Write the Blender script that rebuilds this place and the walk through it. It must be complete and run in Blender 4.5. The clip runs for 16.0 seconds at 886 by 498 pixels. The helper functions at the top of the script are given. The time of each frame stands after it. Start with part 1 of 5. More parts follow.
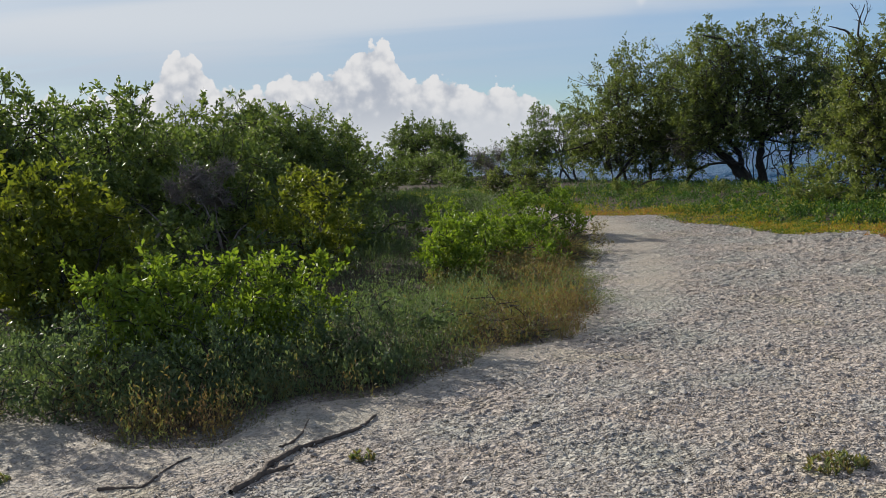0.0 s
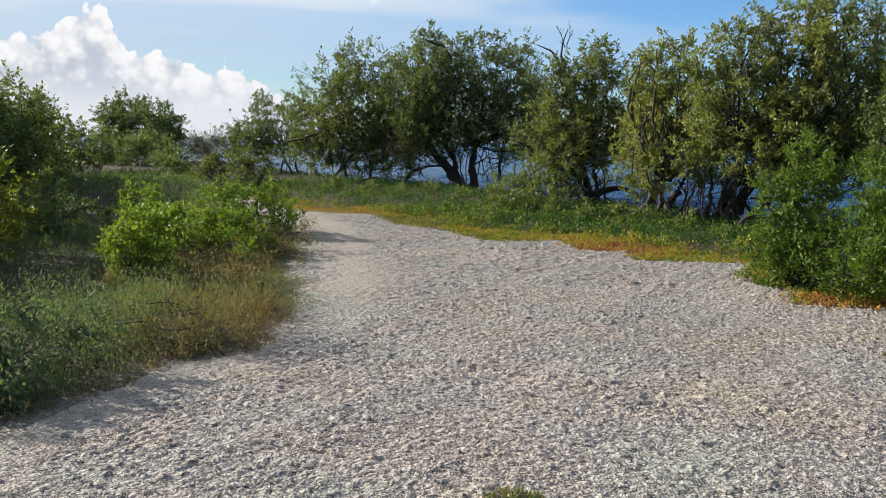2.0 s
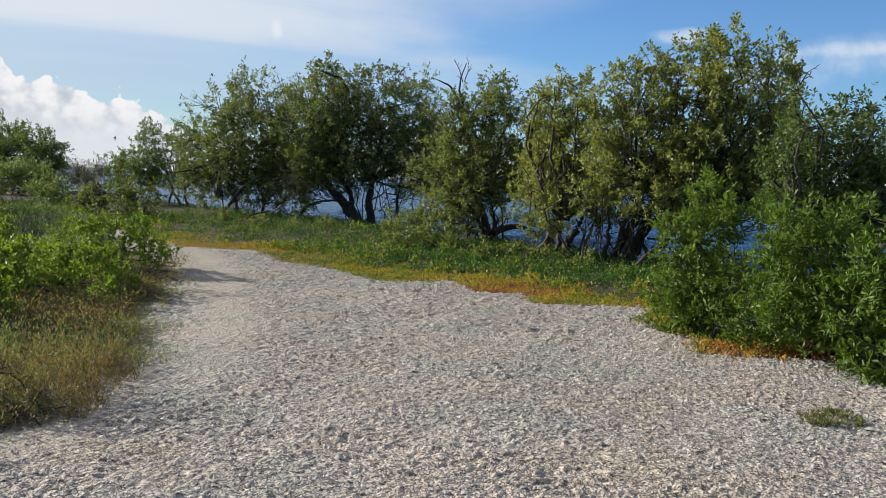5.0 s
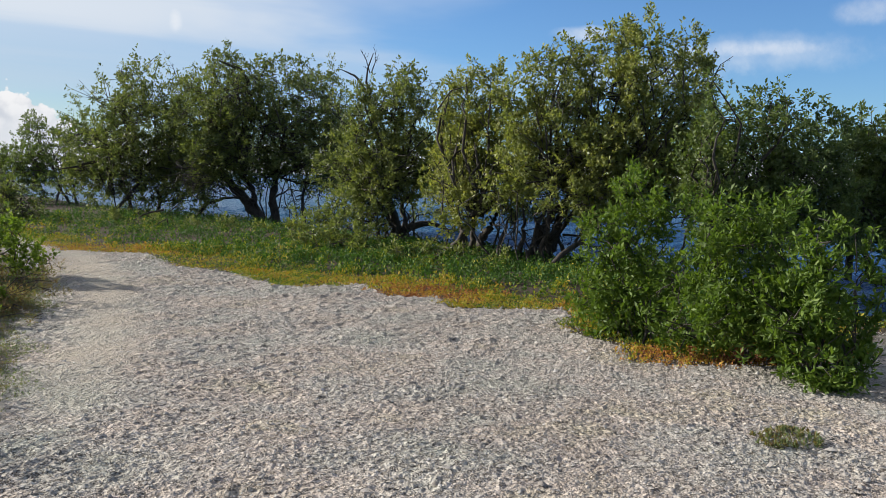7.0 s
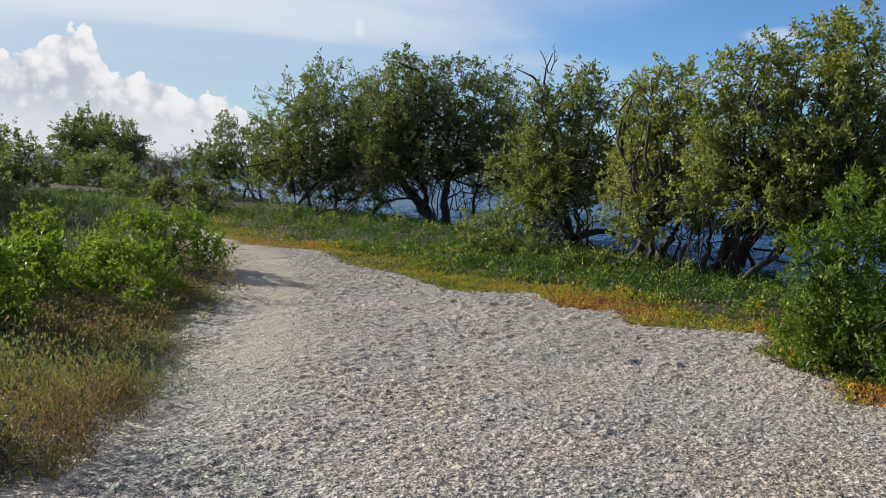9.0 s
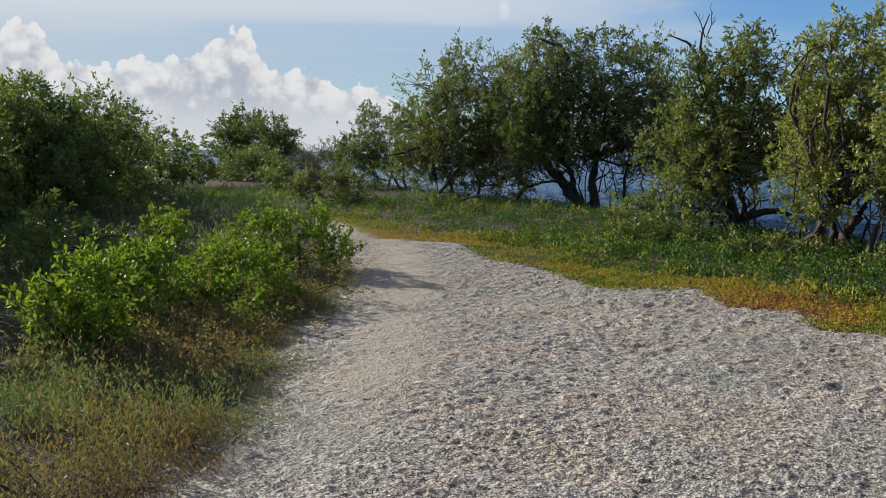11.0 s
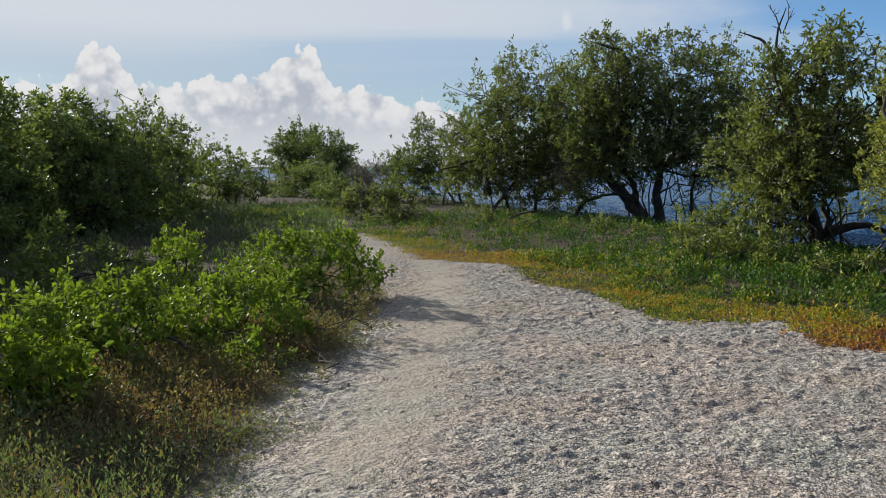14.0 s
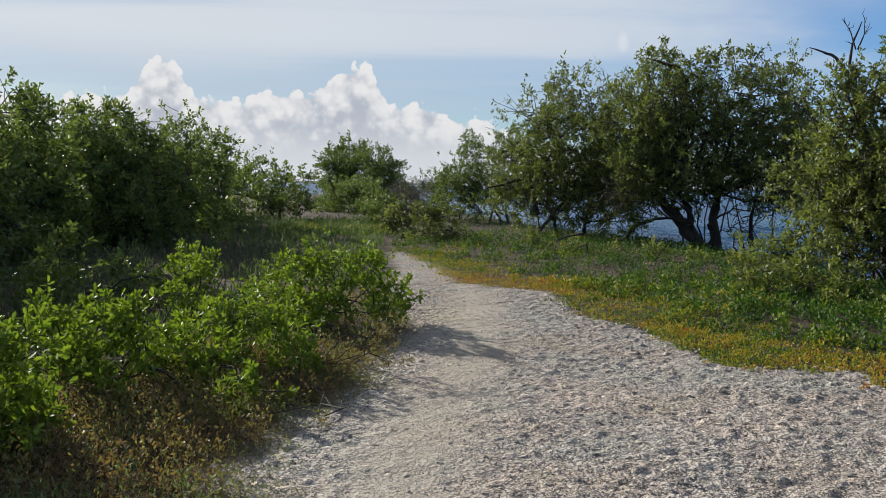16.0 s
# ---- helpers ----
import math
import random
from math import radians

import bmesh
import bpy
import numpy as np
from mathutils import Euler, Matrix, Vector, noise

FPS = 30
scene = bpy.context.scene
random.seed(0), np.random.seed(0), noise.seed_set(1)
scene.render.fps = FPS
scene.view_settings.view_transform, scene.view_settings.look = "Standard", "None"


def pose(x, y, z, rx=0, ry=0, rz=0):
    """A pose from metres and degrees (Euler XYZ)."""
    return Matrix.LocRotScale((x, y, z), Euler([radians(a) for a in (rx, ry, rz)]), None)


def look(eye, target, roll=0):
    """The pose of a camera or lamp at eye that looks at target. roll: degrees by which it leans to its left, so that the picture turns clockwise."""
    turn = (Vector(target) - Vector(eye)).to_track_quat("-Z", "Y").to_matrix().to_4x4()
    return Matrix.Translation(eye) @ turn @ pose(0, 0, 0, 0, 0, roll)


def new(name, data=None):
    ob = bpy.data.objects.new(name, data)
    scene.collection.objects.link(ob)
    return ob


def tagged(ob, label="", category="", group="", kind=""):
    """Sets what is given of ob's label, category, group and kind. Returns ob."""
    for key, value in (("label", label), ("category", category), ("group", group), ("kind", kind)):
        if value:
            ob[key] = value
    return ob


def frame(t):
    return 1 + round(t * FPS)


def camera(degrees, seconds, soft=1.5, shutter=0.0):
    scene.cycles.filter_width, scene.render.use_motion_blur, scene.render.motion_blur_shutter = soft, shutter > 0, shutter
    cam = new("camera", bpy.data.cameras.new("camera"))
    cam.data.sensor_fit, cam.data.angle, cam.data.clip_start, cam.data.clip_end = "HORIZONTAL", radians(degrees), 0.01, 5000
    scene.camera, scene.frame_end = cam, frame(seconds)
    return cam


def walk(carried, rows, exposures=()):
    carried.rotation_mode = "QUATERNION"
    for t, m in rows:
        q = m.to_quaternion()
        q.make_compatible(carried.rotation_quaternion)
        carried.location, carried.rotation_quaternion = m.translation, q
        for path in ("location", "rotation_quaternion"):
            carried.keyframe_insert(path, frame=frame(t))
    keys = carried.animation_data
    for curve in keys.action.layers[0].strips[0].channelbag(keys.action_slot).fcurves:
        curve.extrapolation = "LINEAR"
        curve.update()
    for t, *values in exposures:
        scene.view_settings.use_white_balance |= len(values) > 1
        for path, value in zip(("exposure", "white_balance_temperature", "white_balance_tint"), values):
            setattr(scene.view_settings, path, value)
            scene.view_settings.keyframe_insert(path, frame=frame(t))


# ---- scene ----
cam = camera(55.9, 16.0, soft=0.35)
PATH = [
    (0.0, pose(-0.000, -0.000, 1.594, 83.74, 3.91, 0.85)),
    (0.5, pose(0.096, 0.240, 1.587, 83.01, 2.71, -5.23)),
    (1.0, pose(0.195, 0.371, 1.596, 82.38, 1.68, -10.11)),
    (1.5, pose(0.277, 0.429, 1.601, 82.11, 0.56, -14.34)),
    (2.0, pose(0.336, 0.577, 1.610, 82.67, -0.70, -17.52)),
    (2.5, pose(0.394, 0.748, 1.612, 83.61, -1.70, -19.87)),
    (3.0, pose(0.448, 0.898, 1.620, 84.31, -2.13, -21.66)),
    (3.5, pose(0.521, 0.996, 1.617, 84.76, -1.89, -22.96)),
    (3.7, pose(0.545, 1.032, 1.614, 84.89, -1.91, -23.35)),
    (5.8, pose(0.916, 1.554, 1.571, 85.44, -1.81, -25.44)),
    (6.0, pose(0.940, 1.629, 1.578, 85.38, -1.87, -26.35)),
    (6.5, pose(1.035, 1.843, 1.590, 85.30, -1.76, -28.84)),
    (7.0, pose(1.120, 2.071, 1.587, 85.14, -1.59, -30.50)),
    (7.5, pose(1.161, 2.221, 1.577, 85.19, -1.41, -30.06)),
    (8.0, pose(1.177, 2.262, 1.567, 85.35, -1.38, -27.28)),
    (8.5, pose(1.250, 2.356, 1.564, 85.33, -2.01, -23.00)),
    (9.0, pose(1.301, 2.642, 1.565, 84.98, -2.96, -18.89)),
    (9.5, pose(1.381, 2.973, 1.584, 84.39, -2.87, -15.40)),
    (9.7, pose(1.423, 3.091, 1.591, 84.11, -2.76, -14.21)),
    (12.0, pose(1.992, 4.058, 1.626, 83.57, 0.56, -6.12)),
    (12.5, pose(2.055, 4.200, 1.631, 83.80, -0.13, -5.01)),
    (13.0, pose(2.104, 4.441, 1.611, 84.08, -0.51, -4.40)),
    (13.5, pose(2.164, 4.722, 1.605, 84.20, -0.25, -4.32)),
    (14.0, pose(2.238, 4.986, 1.604, 84.41, 0.49, -4.47)),
    (14.5, pose(2.313, 5.217, 1.603, 84.88, 1.15, -4.31)),
    (15.0, pose(2.379, 5.424, 1.613, 85.17, 0.95, -3.46)),
    (15.5, pose(2.434, 5.633, 1.625, 85.29, 0.01, -2.05)),
    (16.0, pose(2.476, 5.866, 1.607, 85.61, -0.84, -0.96)),
]
EXPOSURES = [(0.0, 0.50), (1.0, 0.70), (2.0, 0.86), (3.5, 0.77), (7.0, 0.77), (9.5, 0.68), (12.0, 0.49), (13.0, 0.60), (13.5, 0.50), (14.5, 0.57), (15.0, 0.47), (16.0, 0.58)]
walk(cam, PATH, EXPOSURES)

# ---- sky, sun ----
SUN_AZ, SUN_EL = -42.0, 22.0      # degrees; azimuth from +y towards +x

world = bpy.data.worlds.new("world")
scene.world = world
world.use_nodes = True
wt = world.node_tree
wt.nodes.clear()


def maths(tree, op, a, b=None, c=None, clamp=False):
    n = tree.nodes.new("ShaderNodeMath")
    n.operation, n.use_clamp = op, clamp
    for i, v in enumerate((a, b, c)):
        if v is None:
            continue
        if isinstance(v, (int, float)):
            n.inputs[i].default_value = v
        else:
            tree.links.new(v, n.inputs[i])
    return n.outputs[0]


def ramp(tree, fac, stops, interp="LINEAR"):
    n = tree.nodes.new("ShaderNodeValToRGB")
    n.color_ramp.interpolation = interp
    el = n.color_ramp.elements
    while len(el) < len(stops):
        el.new(0.5)
    for e, (p, c) in zip(el, stops):
        e.position, e.color = p, (*c, 1) if len(c) == 3 else c
    tree.links.new(fac, n.inputs[0])
    return n.outputs[0]


def mix(tree, fac, a, b, blend="MIX"):
    n = tree.nodes.new("ShaderNodeMix")
    n.data_type, n.blend_type = "RGBA", blend
    for sock, v in ((n.inputs[0], fac), (n.inputs[6], a), (n.inputs[7], b)):
        if isinstance(v, (int, float)):
            sock.default_value = v
        elif isinstance(v, tuple):
            sock.default_value = (*v, 1)
        else:
            tree.links.new(v, sock)
    return n.outputs[2]


def noise_tex(tree, vec, scale, detail=4.0, rough=0.55, distort=0.0):
    n = tree.nodes.new("ShaderNodeTexNoise")
    n.inputs["Scale"].default_value, n.inputs["Detail"].default_value = scale, detail
    n.inputs["Roughness"].default_value, n.inputs["Distortion"].default_value = rough, distort
    if vec is not None:
        tree.links.new(vec, n.inputs["Vector"])
    return n.outputs[0]


def voronoi(tree, vec, scale, feature="F1", out="Distance", rand=1.0):
    n = tree.nodes.new("ShaderNodeTexVoronoi")
    n.feature = feature
    n.inputs["Scale"].default_value, n.inputs["Randomness"].default_value = scale, rand
    if vec is not None:
        tree.links.new(vec, n.inputs["Vector"])
    return n.outputs[out]


def smooth(tree, v, lo, hi):
    n = tree.nodes.new("ShaderNodeMapRange")
    n.interpolation_type = "SMOOTHSTEP"
    tree.links.new(v, n.inputs["Value"])
    for key, val in (("From Min", lo), ("From Max", hi)):
        if isinstance(val, (int, float)):
            n.inputs[key].default_value = val
        else:
            tree.links.new(val, n.inputs[key])
    return n.outputs[0]


sky = wt.nodes.new("ShaderNodeTexSky")
sky.sky_type, sky.sun_disc = "NISHITA", False
sky.sun_elevation, sky.sun_rotation = radians(SUN_EL), radians(SUN_AZ)
sky.air_density, sky.dust_density, sky.ozone_density = 1.0, 0.2, 4.0
coord = wt.nodes.new("ShaderNodeTexCoord").outputs["Generated"]
sep = wt.nodes.new("ShaderNodeSeparateXYZ")
wt.links.new(coord, sep.inputs[0])
sx, sy, sz = sep.outputs
az = maths(wt, "MULTIPLY", maths(wt, "ARCTAN2", sx, sy), 180 / math.pi)
el = maths(wt, "MULTIPLY", maths(wt, "ARCSINE", sz), 180 / math.pi)

# cumulus bank over the far water: height of its tops by azimuth, with billows
prof = wt.nodes.new("ShaderNodeFloatCurve")
curve = prof.mapping.curves[0]
TOPS = ((-180, 3.5), (-60, 4.5), (-30, 5.2), (-21, 5.4), (-18.8, 6.2), (-18.0, 7.9), (-16.0, 7.8), (-15.3, 5.6), (-13.8, 5.7),
        (-13.2, 6.8), (-12.5, 5.2), (-10.8, 6.3), (-9.2, 6.1), (-7.6, 6.7), (-6.2, 6.9), (-5.0, 8.1), (-3.4, 7.4), (-2.4, 5.3),
        (-0.6, 5.7), (1.2, 4.6), (3.6, 4.6), (6.0, 3.0), (12, 2.0), (40, 1.8), (180, 3.0))
while len(curve.points) < len(TOPS):
    curve.points.new(0.5, 0.5)
for p, (a, h) in zip(curve.points, TOPS):
    p.location, p.handle_type = ((a + 180) / 360, h / 10), "AUTO_CLAMPED"
prof.mapping.update()
wt.links.new(maths(wt, "DIVIDE", maths(wt, "ADD", az, 180.0), 360.0), prof.inputs["Value"])
top = maths(wt, "MULTIPLY", prof.outputs[0], 10.0)
billow = maths(wt, "SUBTRACT", 0.55, voronoi(wt, coord, 62, "SMOOTH_F1"))
billow2 = maths(wt, "SUBTRACT", 0.5, voronoi(wt, coord, 150, "SMOOTH_F1"))
fine = maths(wt, "SUBTRACT", noise_tex(wt, coord, 160, 6, 0.6), 0.5)
lump = maths(wt, "ADD", maths(wt, "MULTIPLY", billow, 1.6), maths(wt, "ADD", maths(wt, "MULTIPLY", billow2, 0.55), maths(wt, "MULTIPLY", fine, 0.8)))
depth = maths(wt, "SUBTRACT", maths(wt, "ADD", top, maths(wt, "SUBTRACT", lump, 0.35)), el)
cum = smooth(wt, depth, -0.03, 0.2)
# brightness inside the bank: white crests, blue-grey hollows, pale haze low down
crest = smooth(wt, maths(wt, "ADD", maths(wt, "MULTIPLY", lump, 1.2), maths(wt, "MULTIPLY", depth, -0.22)), -0.75, 0.45)
cum_col = mix(wt, crest, (0.47, 0.51, 0.585), (0.82, 0.82, 0.83))
low = smooth(wt, el, 4.6, 1.2)
cum_col = mix(wt, low, cum_col, (0.66, 0.69, 0.74))

# thin high cloud, thicker towards the sun
flat = wt.nodes.new("ShaderNodeCombineXYZ")
inv = maths(wt, "DIVIDE", 1.0, maths(wt, "MAXIMUM", maths(wt, "ADD", sz, 0.06), 0.03))
wt.links.new(maths(wt, "MULTIPLY", sx, inv), flat.inputs[0])
wt.links.new(maths(wt, "MULTIPLY", sy, inv), flat.inputs[1])
veil_n = noise_tex(wt, flat.outputs[0], 0.42, 5, 0.5, 0.4)
toward = maths(wt, "ADD", maths(wt, "MULTIPLY", sx, math.sin(radians(SUN_AZ))), maths(wt, "MULTIPLY", sy, math.cos(radians(SUN_AZ))))
veil = smooth(wt, maths(wt, "ADD", veil_n, maths(wt, "MULTIPLY", maths(wt, "SUBTRACT", toward, 0.35), 0.75)), 0.28, 0.66)
veil = maths(wt, "MULTIPLY", veil, smooth(wt, el, 2.0, 8.0))
veil = maths(wt, "MAXIMUM", veil, maths(wt, "MULTIPLY", smooth(wt, el, 13.0, 24.0), smooth(wt, veil_n, 0.25, 0.5)))
veil_col = mix(wt, smooth(wt, toward, 0.1, 1.0), (0.56, 0.64, 0.75), (0.71, 0.75, 0.80))
veil_col = mix(wt, smooth(wt, el, 5.5, 10.0), (0.50, 0.59, 0.71), veil_col)
veil_col = mix(wt, smooth(wt, el, 13.0, 26.0), veil_col, (0.42, 0.45, 0.50))

scaled = wt.nodes.new("ShaderNodeVectorMath")
scaled.operation = "SCALE"
wt.links.new(sky.outputs[0], scaled.inputs[0])
scaled.inputs["Scale"].default_value = 0.075
away = smooth(wt, toward, 1.0, 0.2)
clear = mix(wt, 1.0, scaled.outputs[0], mix(wt, away, (1.22, 1.12, 1.05), (1.14, 1.45, 1.80)), "MULTIPLY")
streak_at = wt.nodes.new("ShaderNodeMapping")
streak_at.inputs["Scale"].default_value = (0.55, 1.5, 1.0)
streak_at.inputs["Rotation"].default_value = (0, 0, radians(-28))
wt.links.new(flat.outputs[0], streak_at.inputs[0])
streak = smooth(wt, noise_tex(wt, streak_at.outputs[0], 0.55, 6, 0.5, 0.6), 0.34, 0.60)
veil = maths(wt, "MULTIPLY", veil, maths(wt, "ADD", 0.50, maths(wt, "MULTIPLY", streak, 0.42)))
color = mix(wt, veil, clear, veil_col)
color = mix(wt, cum, color, cum_col)
# a few small clouds over the trees: azimuth, elevation, half width, half height
ragged = maths(wt, "MULTIPLY", maths(wt, "SUBTRACT", noise_tex(wt, coord, 38, 6, 0.6), 0.5), 2.4)
for c_az, c_el, c_w, c_h, c_max in ((42.0, 7.2, 7.0, 1.3, 0.4), (51.0, 8.4, 6.0, 1.2, 0.4), (39.6, 9.7, 2.2, 0.5, 0.7), (50.0, 8.7, 4.0, 0.45, 0.6), (57.0, 10.6, 2.2, 0.8, 0.5), (12.8, 9.5, 0.36, 0.7, 0.7)):
    du = maths(wt, "DIVIDE", maths(wt, "SUBTRACT", az, c_az), c_w)
    dv = maths(wt, "DIVIDE", maths(wt, "SUBTRACT", el, c_el), c_h)
    rr = maths(wt, "ADD", maths(wt, "ADD", maths(wt, "MULTIPLY", du, du), maths(wt, "MULTIPLY", dv, dv)), ragged)
    color = mix(wt, maths(wt, "MULTIPLY", smooth(wt, rr, 1.6, -1.2), c_max), color, (0.84, 0.85, 0.87))
bg = wt.nodes.new("ShaderNodeBackground")
bg.inputs["Strength"].default_value = 0.65
wt.links.new(color, bg.inputs[0])
wout = wt.nodes.new("ShaderNodeOutputWorld")
wt.links.new(bg.outputs[0], wout.inputs[0])

sun = new("sun", bpy.data.lights.new("sun", "SUN"))
sun.data.energy, sun.data.angle, sun.data.color = 5.0, radians(0.9), (1.0, 0.94, 0.83)
a, e = radians(SUN_AZ), radians(SUN_EL)
sun.matrix_world = look((math.sin(a) * math.cos(e) * 50, math.cos(a) * math.cos(e) * 50, math.sin(e) * 50), (0, 0, 0))

# ---- materials ----


def material(name):
    m = bpy.data.materials.new(name)
    m.use_nodes = True
    t = m.node_tree
    return m, t, t.nodes["Principled BSDF"], t.nodes["Material Output"]


def position(t):
    return t.nodes.new("ShaderNodeNewGeometry").outputs["Position"]


def bumped(t, p, height, strength, dist):
    b = t.nodes.new("ShaderNodeBump")
    b.inputs["Distance"].default_value = dist
    if isinstance(strength, float):
        b.inputs["Strength"].default_value = strength
    else:
        t.links.new(strength, b.inputs["Strength"])
    t.links.new(height, b.inputs["Height"])
    t.links.new(b.outputs[0], p.inputs["Normal"])


def attribute(t, name):
    n = t.nodes.new("ShaderNodeAttribute")
    n.attribute_name = name
    return n.outputs["Fac"]


def leaf_material(name, stops, rough=0.52, glow=0.35, patch=0.5, hue="leaf"):
    """Leaves: colour from each leaf's own chance and from its attribute 'ripe', with light passing through the blade."""
    m, t, p, out = material(name)
    geo = t.nodes.new("ShaderNodeNewGeometry")
    n = noise_tex(t, geo.outputs["Position"], 1.1, 2)
    v = maths(t, "ADD", maths(t, "MULTIPLY", geo.outputs["Random Per Island"], 0.42), maths(t, "MULTIPLY", maths(t, "SUBTRACT", n, 0.36), patch))
    v = maths(t, "ADD", v, attribute(t, "ripe"), clamp=True)
    col = ramp(t, v, stops)
    t.links.new(col, p.inputs["Base Color"])
    p.inputs["Roughness"].default_value = rough
    p.inputs["Specular IOR Level"].default_value = 0.32
    tr = t.nodes.new("ShaderNodeBsdfTranslucent")
    t.links.new(mix(t, 1.0, col, (1.0, 1.05, 0.45), "MULTIPLY"), tr.inputs[0])
    ms = t.nodes.new("ShaderNodeMixShader")
    ms.inputs[0].default_value = glow
    t.links.new(p.outputs[0], ms.inputs[1])
    t.links.new(tr.outputs[0], ms.inputs[2])
    t.links.new(ms.outputs[0], out.inputs[0])
    return m


LEAF_DARK = leaf_material("mangrove_leaf", ((0.0, (0.066, 0.097, 0.035)), (0.4, (0.129, 0.176, 0.058)), (0.75, (0.206, 0.252, 0.072)), (1.0, (0.313, 0.286, 0.088))), glow=0.42, rough=0.5)
LEAF_OLIVE = leaf_material("buttonwood_leaf", ((0.0, (0.095, 0.125, 0.047)), (0.4, (0.193, 0.224, 0.072)), (0.75, (0.321, 0.316, 0.087)), (1.0, (0.423, 0.323, 0.092))), glow=0.42, rough=0.5)
LEAF_BRIGHT = leaf_material("shrub_leaf", ((0.0, (0.082, 0.139, 0.021)), (0.4, (0.170, 0.245, 0.033)), (0.75, (0.300, 0.365, 0.047)), (1.0, (0.465, 0.438, 0.077))), glow=0.44, rough=0.56)
LEAF_YELLOW = leaf_material("yellowing_leaf", ((0.0, (0.09, 0.115, 0.022)), (0.4, (0.19, 0.215, 0.032)), (0.75, (0.34, 0.32, 0.042)), (1.0, (0.42, 0.36, 0.048))), glow=0.48)
COVER = leaf_material("groundcover_leaf", ((0.0, (0.033, 0.080, 0.017)), (0.3, (0.070, 0.147, 0.023)), (0.5, (0.271, 0.282, 0.026)), (0.68, (0.447, 0.294, 0.036)), (0.85, (0.364, 0.147, 0.045)), (1.0, (0.247, 0.088, 0.049))), patch=0.35, glow=0.3, rough=0.68)
SAGE = leaf_material("sage_leaf", ((0.0, (0.074, 0.109, 0.057)), (0.4, (0.146, 0.198, 0.108)), (0.62, (0.176, 0.175, 0.074)), (0.8, (0.200, 0.147, 0.070)), (1.0, (0.162, 0.102, 0.066))), rough=0.6, patch=0.3, glow=0.44)


def bark_material(name, dark, light):
    m, t, p, out = material(name)
    pos = position(t)
    g = noise_tex(t, pos, 14, 6, 0.65)
    t.links.new(ramp(t, g, ((0.3, dark), (0.7, light))), p.inputs["Base Color"])
    p.inputs["Roughness"].default_value = 0.9
    bumped(t, p, noise_tex(t, pos, 60, 4), 0.6, 0.02)
    return m


BARK = bark_material("grey_brown_bark", (0.022, 0.018, 0.015), (0.065, 0.055, 0.046))
DRIFTWOOD = bark_material("weathered_stick_wood", (0.05, 0.036, 0.028), (0.15, 0.115, 0.09))
DEADWOOD = bark_material("bleached_deadwood", (0.10, 0.085, 0.08), (0.26, 0.22, 0.20))

# crushed shell gravel, with soil where the plants stand
GROUND, t, p, out = material("shell_gravel_ground")
pos = position(t)
shade = voronoi(t, pos, 42, out="Color")
grey = t.nodes.new("ShaderNodeSeparateColor")
t.links.new(shade, grey.inputs[0])
big = noise_tex(t, pos, 0.55, 3)
chip = maths(t, "ADD", maths(t, "MULTIPLY", grey.outputs[0], 0.55), maths(t, "MULTIPLY", big, 0.45))
gravel = ramp(t, chip, ((0.1, (0.235, 0.215, 0.19)), (0.45, (0.36, 0.332, 0.298)), (0.9, (0.50, 0.468, 0.422))))
tint = noise_tex(t, pos, 0.9, 4, 0.6)
gravel = mix(t, 1.0, gravel, ramp(t, tint, ((0.32, (0.93, 1.0, 0.97)), (0.46, (1.0, 1.0, 1.0)), (0.56, (1.06, 0.985, 0.96)), (0.68, (1.04, 1.0, 0.86)))), "MULTIPLY")
sand = ramp(t, noise_tex(t, pos, 30, 5, 0.7), ((0.3, (0.28, 0.25, 0.21)), (0.7, (0.40, 0.36, 0.285))))
finer = attribute(t, "fine")
# dark gaps between stones: the shade of the crevices is put into the colour
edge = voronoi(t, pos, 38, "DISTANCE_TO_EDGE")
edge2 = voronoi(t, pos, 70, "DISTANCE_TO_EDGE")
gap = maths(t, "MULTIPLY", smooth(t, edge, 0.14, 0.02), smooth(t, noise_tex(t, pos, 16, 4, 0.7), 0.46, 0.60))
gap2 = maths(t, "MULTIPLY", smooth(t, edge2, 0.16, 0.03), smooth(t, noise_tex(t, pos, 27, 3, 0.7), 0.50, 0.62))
shaded_gaps = maths(t, "MAXIMUM", gap, gap2)
gravel = mix(t, maths(t, "MULTIPLY", shaded_gaps, 0.95), gravel, (0.055, 0.045, 0.037))
gravel = mix(t, finer, gravel, sand)
dirt = ramp(t, noise_tex(t, pos, 9, 6, 0.7), ((0.3, (0.030, 0.024, 0.017)), (0.55, (0.065, 0.05, 0.035)), (0.75, (0.12, 0.095, 0.065))))
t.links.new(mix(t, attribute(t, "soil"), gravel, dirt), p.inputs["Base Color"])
p.inputs["Roughness"].default_value = 0.95
p.inputs["Specular IOR Level"].default_value = 0.2
lumps = voronoi(t, pos, 40, "SMOOTH_F1")
lumps2 = voronoi(t, pos, 85, "SMOOTH_F1")
h = maths(t, "ADD", maths(t, "MULTIPLY", lumps, -1.0), maths(t, "ADD", maths(t, "MULTIPLY", lumps2, -0.5), maths(t, "MULTIPLY", shaded_gaps, -0.35)))
bumped(t, p, h, maths(t, "SUBTRACT", 0.9, maths(t, "MULTIPLY", finer, 0.6)), 0.020)

